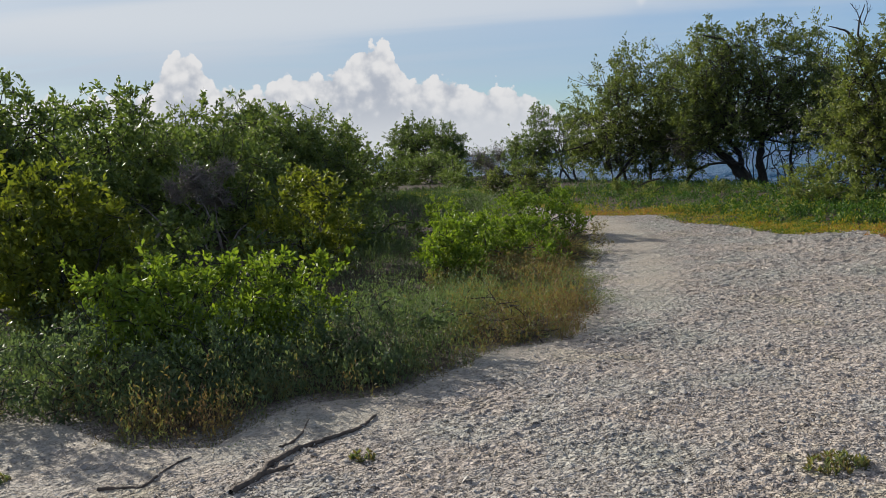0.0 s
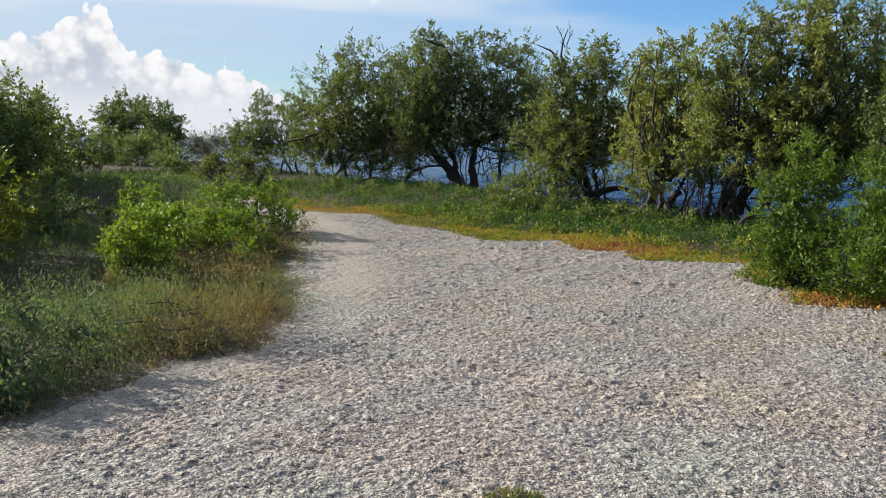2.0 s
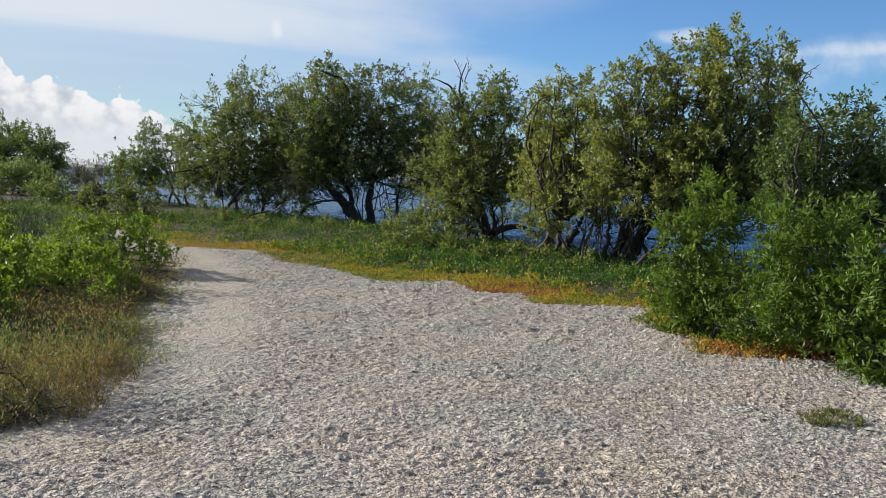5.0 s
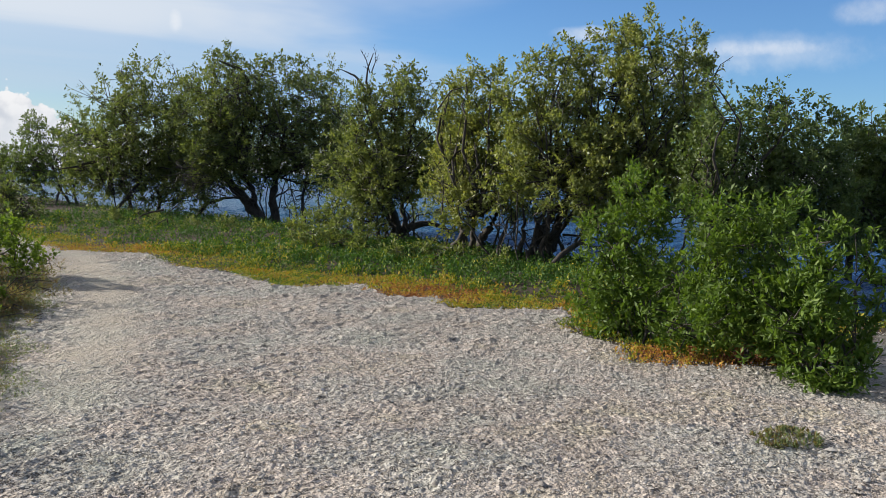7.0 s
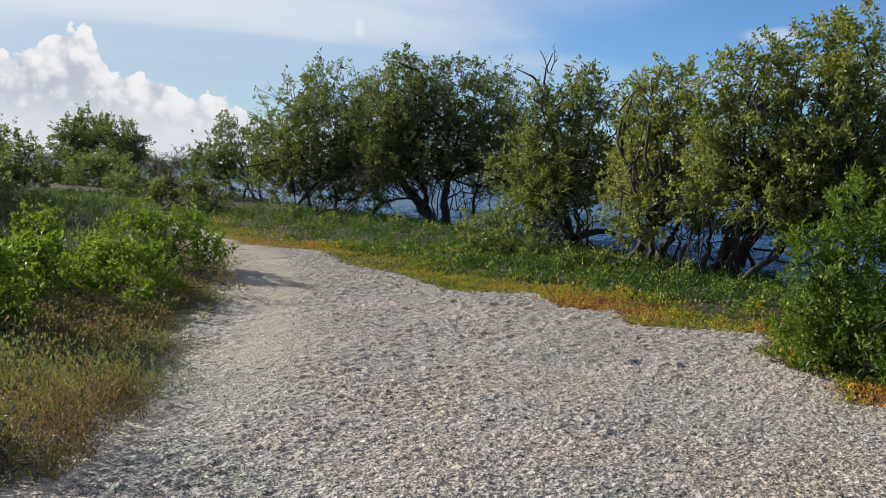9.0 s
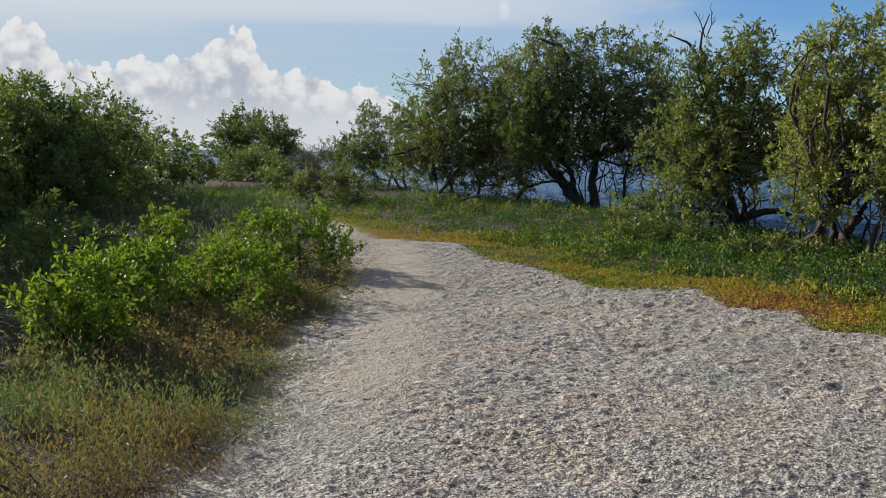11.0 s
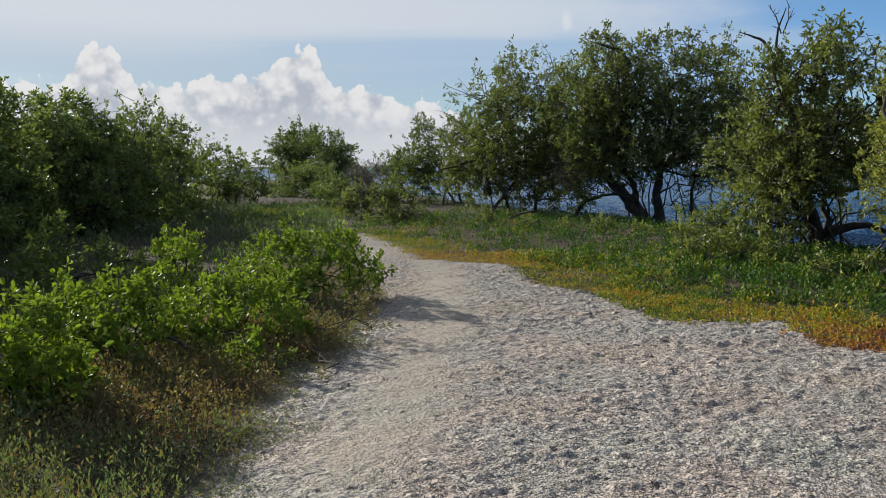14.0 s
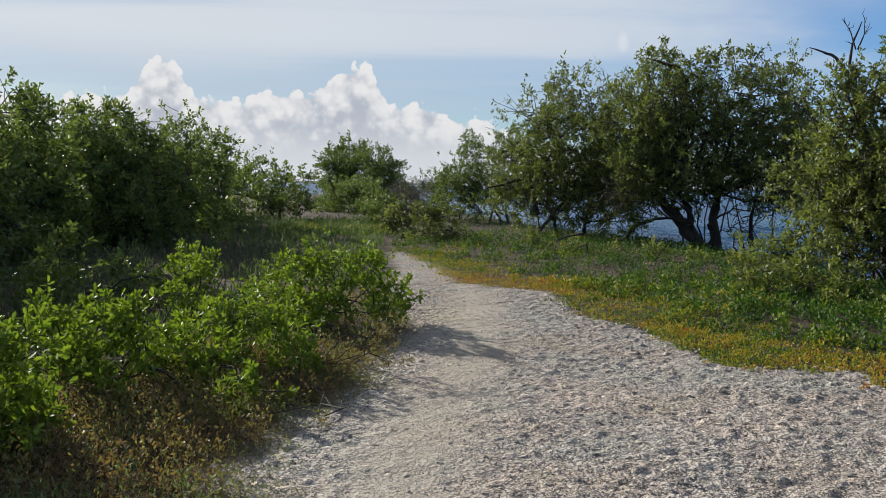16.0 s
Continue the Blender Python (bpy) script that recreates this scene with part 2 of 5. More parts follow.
PEBBLE, t, p, out = material("shell_pebble")
geo = t.nodes.new("ShaderNodeNewGeometry")
rnd = maths(t, "ADD", maths(t, "MULTIPLY", geo.outputs["Random Per Island"], 0.75), maths(t, "MULTIPLY", noise_tex(t, geo.outputs["Position"], 0.6, 3), 0.35))
t.links.new(ramp(t, rnd, ((0.0, (0.10, 0.085, 0.075)), (0.3, (0.25, 0.225, 0.205)), (0.7, (0.36, 0.335, 0.31)), (1.0, (0.46, 0.44, 0.415)))), p.inputs["Base Color"])
p.inputs["Roughness"].default_value = 0.85
bumped(t, p, noise_tex(t, geo.outputs["Position"], 220, 3), 0.4, 0.01)

WATER, t, p, out = material("sea_water")
pos = position(t)
mp = t.nodes.new("ShaderNodeMapping")
mp.inputs["Scale"].default_value = (1.0, 0.55, 1.0)
mp.inputs["Rotation"].default_value = (0, 0, radians(35))
t.links.new(pos, mp.inputs[0])
far = smooth(t, noise_tex(t, pos, 0.02, 3), 0.35, 0.65)
t.links.new(mix(t, far, (0.010, 0.045, 0.15), (0.02, 0.10, 0.19)), p.inputs["Base Color"])
p.inputs["Roughness"].default_value = 0.28
p.inputs["IOR"].default_value = 1.25
p.inputs["Specular IOR Level"].default_value = 0.16
bumped(t, p, maths(t, "ADD", noise_tex(t, mp.outputs[0], 2.4, 5, 0.65), maths(t, "MULTIPLY", noise_tex(t, mp.outputs[0], 9, 3), 0.35)), 1.0, 0.5)

FAR_LAND, t, p, out = material("far_woods")
t.links.new(ramp(t, noise_tex(t, position(t), 0.05, 4), ((0.3, (0.05, 0.08, 0.08)), (0.7, (0.09, 0.12, 0.11)))), p.inputs["Base Color"])
p.inputs["Roughness"].default_value = 1.0

# ---- building helpers ----
rng = np.random.default_rng(7)


def mesh_from(name, verts, faces, mat, floats=None, flat=True):
    """verts (n, 3); faces (m, k) all of one size k; floats: {attribute: values per vertex}."""
    verts, faces = np.asarray(verts, np.float32), np.asarray(faces, np.int32)
    me = bpy.data.meshes.new(name)
    me.vertices.add(len(verts))
    me.vertices.foreach_set("co", verts.ravel())
    k = faces.shape[1]
    me.loops.add(faces.size)
    me.loops.foreach_set("vertex_index", faces.ravel())
    me.polygons.add(len(faces))
    me.polygons.foreach_set("loop_start", np.arange(0, faces.size, k, dtype=np.int32))
    for key, values in (floats or {}).items():
        me.attributes.new(key, "FLOAT", "POINT").data.foreach_set("value", np.asarray(values, np.float32))
    me.update(calc_edges=True)
    me.validate()
    if not flat:
        me.polygons.foreach_set("use_smooth", np.ones(len(faces), bool))
    me.materials.append(mat)
    return me


def part(name, me, parent, label=""):
    ob = new(name, me)
    ob.parent = parent
    if label:
        ob["label"] = label
    return ob


def thing(name, x, y, z, label, category, group=""):
    ob = new(name)
    ob.location = (x, y, z)
    return tagged(ob, label, category, group)


def unit(v):
    return v / np.maximum(np.linalg.norm(v, axis=-1, keepdims=True), 1e-9)


def tube(path, radii, sides=6):
    """Verts and quads of a tapered tube along a path of points."""
    path = np.asarray(path, float)
    n = len(path)
    tan = unit(np.gradient(path, axis=0))
    ref = np.where(np.abs(tan[:, 2:3]) > 0.9, [[1.0, 0, 0]], [[0, 0, 1.0]])
    u = unit(np.cross(tan, ref))
    w = np.cross(tan, u)
    ang = np.arange(sides) * 2 * math.pi / sides
    r = np.asarray(radii, float)[:, None, None]
    v = path[:, None] + r * (np.cos(ang)[None, :, None] * u[:, None] + np.sin(ang)[None, :, None] * w[:, None])
    i, j = np.meshgrid(np.arange(n - 1), np.arange(sides), indexing="ij")
    j2 = (j + 1) % sides
    f = np.stack([i * sides + j, i * sides + j2, (i + 1) * sides + j2, (i + 1) * sides + j], -1).reshape(-1, 4)
    return v.reshape(-1, 3), f


def joined(pieces):
    vs, fs, k = [], [], 0
    for v, f in pieces:
        vs.append(v)
        fs.append(f + k)
        k += len(v)
    return np.concatenate(vs), np.concatenate(fs)


def limb(a, b, r0, r1, bend=0.15, n=6, sag=0.0):
    """A crooked tapering limb from a to b."""
    a, b = np.asarray(a, float), np.asarray(b, float)
    s = np.linspace(0, 1, n)[:, None]
    d = np.linalg.norm(b - a)
    path = a + (b - a) * s + np.sin(s * math.pi) * rng.normal(0, bend * d * 0.5, 3) + np.array([0, 0, 1.0]) * np.sin(s * math.pi) * sag * d
    path[1:-1] += rng.normal(0, 0.035 * d, (n - 2, 3))
    return path, np.linspace(r0, r1, n)


def leaves(pos, axis, length, width, fold=0.25, rich=False):
    """Folded leaf blades at pos along axis. Returns verts and faces (quads)."""
    n = len(pos)
    axis = unit(axis)
    side = unit(np.cross(axis, rng.normal(0, 1, (n, 3))))
    nor = np.cross(side, axis)
    L, W = np.asarray(length).reshape(-1, 1) * np.ones((n, 1)), np.asarray(width).reshape(-1, 1) * np.ones((n, 1))
    up = nor * W * fold
    if rich:
        v = np.stack([pos, pos + axis * L * 0.32 + side * W * 0.42 + up, pos + axis * L * 0.72 + side * W * 0.45 + up, pos + axis * L,
                      pos + axis * L * 0.72 - side * W * 0.45 + up, pos + axis * L * 0.32 - side * W * 0.42 + up], 1)
        base = (np.arange(n) * 6)[:, None]
        f = np.concatenate([base + [0, 1, 2, 3], base + [0, 3, 4, 5]], 0)
    else:
        v = np.stack([pos, pos + axis * L * 0.55 + side * W * 0.5 + up, pos + axis * L, pos + axis * L * 0.55 - side * W * 0.5 + up], 1)
        f = (np.arange(n) * 4)[:, None] + [0, 1, 2, 3]
    return v.reshape(-1, 3), f


def sphere_dirs(n):
    return unit(rng.normal(0, 1, (n, 3)))


def lumpy(dirs, seed):
    """An uneven radius for each direction: lobes and hollows."""
    ph = np.random.default_rng(seed).uniform(0, 6.28, (6, 3))
    out = np.zeros(len(dirs))
    for k in range(6):
        fr = 1.5 + k * 0.9
        out += np.sin(dirs[:, 0] * fr + ph[k, 0]) * np.sin(dirs[:, 1] * fr + ph[k, 1]) * np.cos(dirs[:, 2] * fr + ph[k, 2]) / (1 + 0.35 * k)
    return out


def plant(name, spec, label, category, group, leaf=0.075, dens=520, mat=None, wood=None, trunk=0.11, stems=1, ripe=0.0, sparse=1.0,
          per=9, rich=False, bare=0.11, lift=0.5, spread=0.25, floor=0.0, squash=1.0, skirt=None, slim=0.46, shoots_long=0.16, props=0):
    """A shrub or tree: stems from the ground to each clump of the crown, twigs, and leaves in tufts at the twigs' ends."""
    bx, by = spec["base"]
    mat, wood = mat or LEAF_DARK, wood or BARK
    th = thing(name, bx, by, floor, label, category, group)
    off = np.array([bx, by, floor])
    clumps = np.array(spec["clumps"], float)
    clumps[:, 3] *= 1.18
    if skirt is not None:   # foliage down to the ground below each clump
        more = []
        for x, y, z, r in clumps:
            z -= 1.25 * r
            while z > max(0.25 * r, skirt + 0.3 * r):
                more.append((x + rng.normal(0, 0.35 * r), y + rng.normal(0, 0.35 * r), z, r * rng.uniform(0.85, 1.1)))
                z -= 1.3 * r
        clumps = np.concatenate([clumps, np.array(more).reshape(-1, 4)])
    clumps[:, :3] -= off
    clumps[:, 2] = np.maximum(clumps[:, 2], 0.08)
    high = clumps[:, 2].max()
    # stems: each clump hangs on the stem whose foot is nearest below it
    feet = [np.array([rng.normal(0, spread), rng.normal(0, spread), -0.06]) for _ in range(stems)]
    forks = [f + np.array([rng.normal(0, 0.12) * high, rng.normal(0, 0.12) * high, high * rng.uniform(0.25, 0.4)]) for f in feet]
    mid = clumps[:, :3].mean(0)
    for k in range(stems):
        forks[k][:2] += (mid[:2] - feet[k][:2]) * 0.35
        held = any(int(np.argmin([np.linalg.norm(fk[:2] - c[:2]) for fk in forks])) == k for c in clumps)
        path, rad = limb(feet[k], forks[k], trunk, trunk * (0.72 if held else 0.1), 0.12)
        rad[0] *= 1.35
        part("trunk" if trunk > 0.05 else "stem", mesh_from("trunk", *tube(path, rad, 8 if trunk > 0.05 else 5), wood, flat=False), th)
    for _ in range(props):
        a = np.array([rng.normal(0, 0.42), rng.normal(0, 0.3), 0]) * high * 0.42
        low = clumps[np.argmin(np.linalg.norm(clumps[:, :2] - a[:2], axis=1) + 0.3 * clumps[:, 2])]
        a[2] = -0.1 - 0.5 * max(a[0] + bx - (shore(by) - 1.0), 0)
        b = low[:3] + rng.normal(0, 0.25, 3) * low[3]
        path, rad = limb(a, b, trunk * rng.uniform(0.22, 0.45), trunk * 0.12, 0.3, 8)
        part("stem", mesh_from("stem", *tube(path, rad, 5), wood, flat=False), th)
    tw, pos, axs = [], [], []
    for r, pts in spec.get("limbs", ()):
        pts = np.array(pts) - off
        s = np.linspace(0, len(pts) - 1, 4 * len(pts))
        path = np.stack([np.interp(s, np.arange(len(pts)), pts[:, k]) for k in range(3)], 1)
        path[1:-1] = (path[:-2] + 2 * path[1:-1] + path[2:]) / 4 + rng.normal(0, 0.12 * r, (len(path) - 2, 3))
        path[:, 1] += np.cumsum(rng.normal(0, 0.02, len(path)))
        if path[0, 2] < 0.5:
            path[0, 2] = -0.08
        part("limb", mesh_from("limb", *tube(path, r * np.linspace(1, 0.12, len(path)) ** 0.8, 8), wood, flat=False), th)
    for r, pts in spec.get("bare", ()):
        pts = np.array(pts) - off
        twig = [tube(pts, np.linspace(r, r * 0.3, len(pts)), 4)]
        for _ in range(7):
            k = rng.integers(0, len(pts) - 1)
            a = pts[k] + (pts[k + 1] - pts[k]) * rng.random()
            run = unit(pts[-1] - pts[0]) + rng.normal(0, 0.55, 3)
            b = a + run * rng.uniform(0.12, 0.3) * np.linalg.norm(pts[-1] - pts[0])
            twig.append(tube(np.array([a, (a + b) / 2 + rng.normal(0, 0.02, 3), b]), [r * 0.5, r * 0.35, r * 0.15], 3))
        part("bare_branch", mesh_from("bare_branch", *joined(twig), wood), th, "leafless grey twiggy branch")
    for x, y, z, r, n in spec.get("tangle", ()):   # dead crooked twigs
        for _ in range(n):
            a = np.array([x, y, z]) - off + rng.normal(0, 0.5, 3) * r
            path, rad = limb(a, a + unit(rng.normal(0, 1, 3) * np.array([1, 1, 0.7])) * r * rng.uniform(0.5, 1.3), 0.014, 0.005, 0.5, 6)
            path[:, 2] = np.maximum(path[:, 2], -0.15)
            tw.append(tube(path, rad, 3))
    for ci, (cx, cy, cz, r) in enumerate(clumps):
        c = np.array([cx, cy, cz])
        k = int(np.argmin([np.linalg.norm(fk[:2] - c[:2]) for fk in forks]))
        start = forks[k] if cz > forks[k][2] * 0.8 else feet[k] + (forks[k] - feet[k]) * 0.35
        path, rad = limb(start, c, trunk * 0.5, max(trunk * 0.12, 0.005), 0.26, 8, 0.05)
        part("branch", mesh_from("branch", *tube(path, rad, 6 if trunk > 0.05 else 4), wood, flat=False), th)
        n = max(int(dens * 12.57 * r * r * sparse / max(per, 1)), 4)
        # sprays: the twigs of a clump gather round a dozen shoots, with gaps between them
        shoots = int(np.clip(16 + 26 * r, 14, 46))
        sd_ = sphere_dirs(shoots)
        sd_ = sd_[(sd_[:, 2] > -0.45) | (rng.random(shoots) < 0.7)]
        reach = r * (0.90 + 0.26 * lumpy(sd_, ci * 13 + 5)) * rng.uniform(0.3, 1.08, len(sd_)) ** 0.7
        spray = c + sd_ * reach[:, None] * np.array([1.1, 1.1, squash])
        size_ = rng.uniform(0.11, 0.19, len(sd_))
        long = (rng.random(len(sd_)) < shoots_long) & (sd_[:, 2] > -0.2)
        spray[long] = c + (sd_[long] + np.array([0, 0, 0.25])) * r * rng.uniform(1.05, 1.28, long.sum())[:, None]
        size_[long] = 0.06
        pick = rng.choice(len(sd_), n, p=size_ / size_.sum())
        tip = spray[pick] + rng.normal(0, 1, (n, 3)) * np.array([1, 1, 0.85]) * r * size_[pick, None]
        stalk = long[pick]   # leaves all along a long shoot
        tip[stalk] = c + (tip[stalk] - c) * rng.uniform(0.6, 1.0, stalk.sum())[:, None]
        d = unit(tip - c)
        tip[:, 2] = np.maximum(tip[:, 2], 0.03)
        ax = unit(d + np.array([0, 0, lift]) + rng.normal(0, 0.35, (n, 3)))
        # twigs
        for i in rng.choice(n, max(int(n * bare), 3), replace=False):
            foot = c + (tip[i] - c) * rng.uniform(0.05, 0.5) + rng.normal(0, 0.22 * r, 3)
            tw.append(tube(np.array([foot, (foot + tip[i]) / 2 + rng.normal(0, 0.05 * r, 3), tip[i] + ax[i] * leaf * 0.5]), [0.012 * (r + 0.3), 0.008 * (r + 0.3), 0.003], 3))
        # tufts of leaves round each tip
        m = rng.poisson(per, n)
        idx = np.repeat(np.arange(n), m)
        q = len(idx)
        along = rng.uniform(-1.3, 0.5, q)[:, None] * leaf
        la = unit(ax[idx] * rng.uniform(0.2, 1.1, q)[:, None] + rng.normal(0, 0.75, (q, 3)))
        pos.append(tip[idx] + ax[idx] * along + la * leaf * 0.12)
        axs.append(la)
    if tw:
        tagged(part("twig", mesh_from("twig", *joined(tw), wood), th), kind="stuff")
    if per > 0:
        pos, axs = np.concatenate(pos), np.concatenate(axs)
        size = leaf * rng.uniform(0.7, 1.25, len(pos))
        v, f = leaves(pos, axs, size, size * slim, 0.22, rich)
        part("crown", mesh_from("crown", v, f, mat, {"ripe": np.full(len(v), ripe)}), th)
    return th

# ---- the ground, the sea ----
LEFT_EDGE = [(-8.0, 6.6), (-5.5, 6.0), (-3.3, 5.6), (-2.74, 5.45), (-2.0, 4.8), (-1.56, 4.75), (-1.42, 5.14), (-1.2, 5.55), (-0.56, 5.6),
             (-0.09, 6.2), (0.15, 6.7), (0.82, 6.95), (0.98, 7.4), (1.15, 8.1), (1.45, 8.9), (1.4, 9.5), (1.65, 10.0), (1.36, 10.4),
             (1.58, 11.0), (1.55, 11.5), (1.88, 12.0), (2.0, 12.5), (1.9, 13.0), (2.1, 13.7), (2.38, 15.0), (2.1, 16.8), (2.05, 18.5),
             (1.9, 21.5), (1.75, 24.0), (1.6, 25.4)]
RIGHT_EDGE = [(1.9, 25.6), (2.3, 24.0), (2.7, 21.9), (2.93, 19.5), (4.4, 18.4), (4.42, 16.3), (4.9, 15.4), (5.1, 14.4), (5.25, 13.3),
              (6.4, 13.15), (6.2, 12.0), (6.85, 11.7), (6.42, 10.7), (7.75, 10.1), (6.78, 8.8), (6.75, 8.0), (6.4, 7.5), (6.85, 7.1),
              (7.6, 6.85), (8.4, 6.7), (9.8, 7.5), (11.2, 7.2), (11.6, 3.0), (12.0, -8.0), (-9.0, -8.0)]
OUTLINE = np.array(LEFT_EDGE + RIGHT_EDGE)


def edge_distance(xy):
    """Metres from the edge of the gravel: negative on it, positive off it."""
    xy = np.asarray(xy, float)
    best, inside = np.full(len(xy), 1e9), np.zeros(len(xy), bool)
    for a, b in zip(OUTLINE, np.roll(OUTLINE, -1, 0)):
        d = b - a
        s = np.clip(((xy - a) @ d) / (d @ d), 0, 1)
        best = np.minimum(best, np.linalg.norm(xy - a - s[:, None] * d, axis=1))
        cross = (a[1] > xy[:, 1]) != (b[1] > xy[:, 1])
        at = (b[0] - a[0]) * (xy[:, 1] - a[1]) / (b[1] - a[1] + 1e-12) + a[0]
        inside ^= cross & (xy[:, 0] < at)
    return np.where(inside, -best, best)


def shore(y):
    return np.interp(y, (-400, 0, 8, 16, 20, 28, 36, 45, 60, 80, 110, 160, 500, 4500), (13, 12.6, 12.0, 12.6, 12.0, 11.0, 9.2, 7.4, 5.2, 3.0, -1, -25, -300, -4500))


def wave(x, y, s, seed=0.0):
    """Smooth unevenness of about unit height and s metres' length."""
    return (np.sin(x / s * 2.1 + 1.3 + seed) * np.cos(y / s * 1.7 + 0.4 * seed) + 0.6 * np.sin((x + y) / s * 3.7 + 2.0 * seed) + 0.5 * np.cos((x - 1.3 * y) / s * 5.1 + seed)) / 2.1


def height(x, y):
    s = x - shore(y)
    fall = np.clip((s + 1.6) / 3.0, 0, 1)
    return 0.018 * wave(x, y, 1.6) + 0.008 * wave(x, y, 0.45, 3.0) - 0.95 * fall * fall * (3 - 2 * fall)


FAR = np.array([60, 110, 220, 500, 1200, 2600, 4600.0])
gx = np.concatenate([-FAR[::-1], np.arange(-40, -10, 1.5), np.arange(-10, 14, 0.2), np.arange(14, 45, 1.5), FAR])
gy = np.concatenate([-FAR[::-1], np.arange(-40, -6, 2.0), np.arange(-6, 33, 0.2), np.arange(33, 58, 1.2), FAR])
X, Y = np.meshgrid(gx, gy)
X, Y = X.ravel(), Y.ravel()
sd = edge_distance(np.stack([X, Y], 1))
soil = np.clip((sd + 0.10 + 0.12 * wave(X, Y, 0.35, 1.0)) / 0.28, 0, 1)
clearing = np.exp(-(((X + 0.6) / 1.6) ** 2 + ((Y - 36) / 3.2) ** 2))
soil = np.maximum(soil * (1 - 0.2 * clearing), np.clip((Y - 27.5) / 2, 0, 0.9))
soil = np.maximum(soil, np.clip((sd + 0.30 + 0.16 * wave(X, Y, 0.35, 2.0)) / 0.25, 0, 1) * (X > 3.6) * (Y > 6.9))
TRACK = np.array([(1.7, 8.0), (2.25, 10.0), (2.6, 12.0), (2.95, 14.0), (3.1, 16.5)])
track_x = np.interp(Y, TRACK[:, 1], TRACK[:, 0])
fine_at = np.exp(-((X - track_x) / 0.55) ** 2) * np.clip((Y - 6.5) / 2, 0, 1) * np.clip((18 - Y) / 2, 0, 1)
fine_at = np.maximum(fine_at, np.exp(-(((X + 0.5) / 0.5) ** 2 + ((Y - 4.2) / 0.5) ** 2)))
nx, ny = len(gx), len(gy)
i, j = np.meshgrid(np.arange(ny - 1), np.arange(nx - 1), indexing="ij")
quads = np.stack([i * nx + j, i * nx + j + 1, (i + 1) * nx + j + 1, (i + 1) * nx + j], -1).reshape(-1, 4)
me = mesh_from("ground", np.stack([X, Y, height(X, Y)], 1), quads, GROUND, {"soil": soil, "fine": fine_at * 0.9}, flat=False)
tagged(new("ground", me), "pale crushed shell gravel ground with dark soil under the plants", "ground", kind="structure")

SEA = -0.30
wx = np.concatenate([[-4600, -300, -40, -6.0], np.arange(2, 34, 0.24), [36, 40, 50, 70, 110, 200, 500, 1500, 4600.0]])
wy = np.concatenate([[-4600, -300, -40, 0.0], np.arange(4, 50, 0.24), [52, 56, 64, 80, 110, 200, 500, 1500, 4600.0]])
X2, Y2 = np.meshgrid(wx, wy)
swell = np.zeros(X2.shape)
wr = np.random.default_rng(21)
for k in range(16):
    ang, span = radians(38) + wr.normal(0, 0.45), 0.55 * 1.16 ** k
    swell += 0.021 * span ** 0.75 * np.sin((X2 * math.cos(ang) + Y2 * math.sin(ang)) * 2 * math.pi / span + wr.uniform(0, 6.28))
inside = np.clip((34 - X2) / 4, 0, 1) * np.clip((X2 - 2) / 2, 0, 1) * np.clip((50 - Y2) / 5, 0, 1) * np.clip((Y2 - 4) / 2, 0, 1)
i, j = np.meshgrid(np.arange(len(wy) - 1), np.arange(len(wx) - 1), indexing="ij")
nw = len(wx)
me = mesh_from("water", np.stack([X2.ravel(), Y2.ravel(), (SEA + 0.7 * swell * inside).ravel()], 1), np.stack([i * nw + j, i * nw + j + 1, (i + 1) * nw + j + 1, (i + 1) * nw + j], -1).reshape(-1, 4), WATER, flat=False)
tagged(new("water", me), "rippled blue sea reaching to the horizon", "sea", kind="structure")

# a low far shore on the horizon
pieces = []
for az0, az1, hh in ((-12, 1.5, 9.0), (1.0, 2.6, 5.0)):
    az_s = np.radians(np.linspace(az0, az1, 40))
    ridge = SEA + hh * (0.55 + 0.45 * np.sin(np.linspace(0, math.pi, 40))) * (0.9 + 0.1 * np.sin(np.arange(40) * 2.3))
    a = np.stack([np.sin(az_s) * 2400, np.cos(az_s) * 2400, np.full(40, SEA - 1)], 1)
    b = np.stack([np.sin(az_s) * 2430, np.cos(az_s) * 2430, ridge], 1)
    c = np.stack([np.sin(az_s) * 2500, np.cos(az_s) * 2500, np.full(40, SEA - 1)], 1)
    k = np.arange(39)
    pieces.append((np.concatenate([a, b, c]), np.concatenate([np.stack([k, k + 1, k + 41, k + 40], 1), np.stack([k + 40, k + 41, k + 81, k + 80], 1)])))
tagged(new("backdrop", mesh_from("far_shore", *joined(pieces), FAR_LAND)), "low dark wooded shore on the far horizon", "far shore", kind="structure")

# ---- trees by the water ----
T_FAR = dict(base=(5.65, 41.81), tangle=[(5.27, 42.00, 1.10, 0.60, 30)], clumps=[
    (4.18, 42.18, 3.52, 0.49), (4.89, 42.81, 2.73, 0.91), (5.47, 40.91, 2.35, 0.87), (4.26, 42.0, 1.72, 0.76), (6.48, 43.46, 3.07, 0.93), (3.6, 43.74, 1.57, 0.99), (6.36, 40.06, 1.55, 0.78), (3.31, 40.72, 0.76, 0.66), (4.92, 39.91, 1.04, 0.57), (5.64, 42.31, 3.67, 0.35), (3.8, 41.6, 2.81, 0.34), (6.24, 42.52, 4.02, 0.36)],
    bare=[(0.012, [(4.25, 41.95, 1.72), (4.05, 41.96, 2.67), (3.85, 41.98, 3.73)]), (0.012, [(3.39, 42.01, 1.45), (3.29, 42.01, 2.04), (3.09, 42.02, 2.51)])])
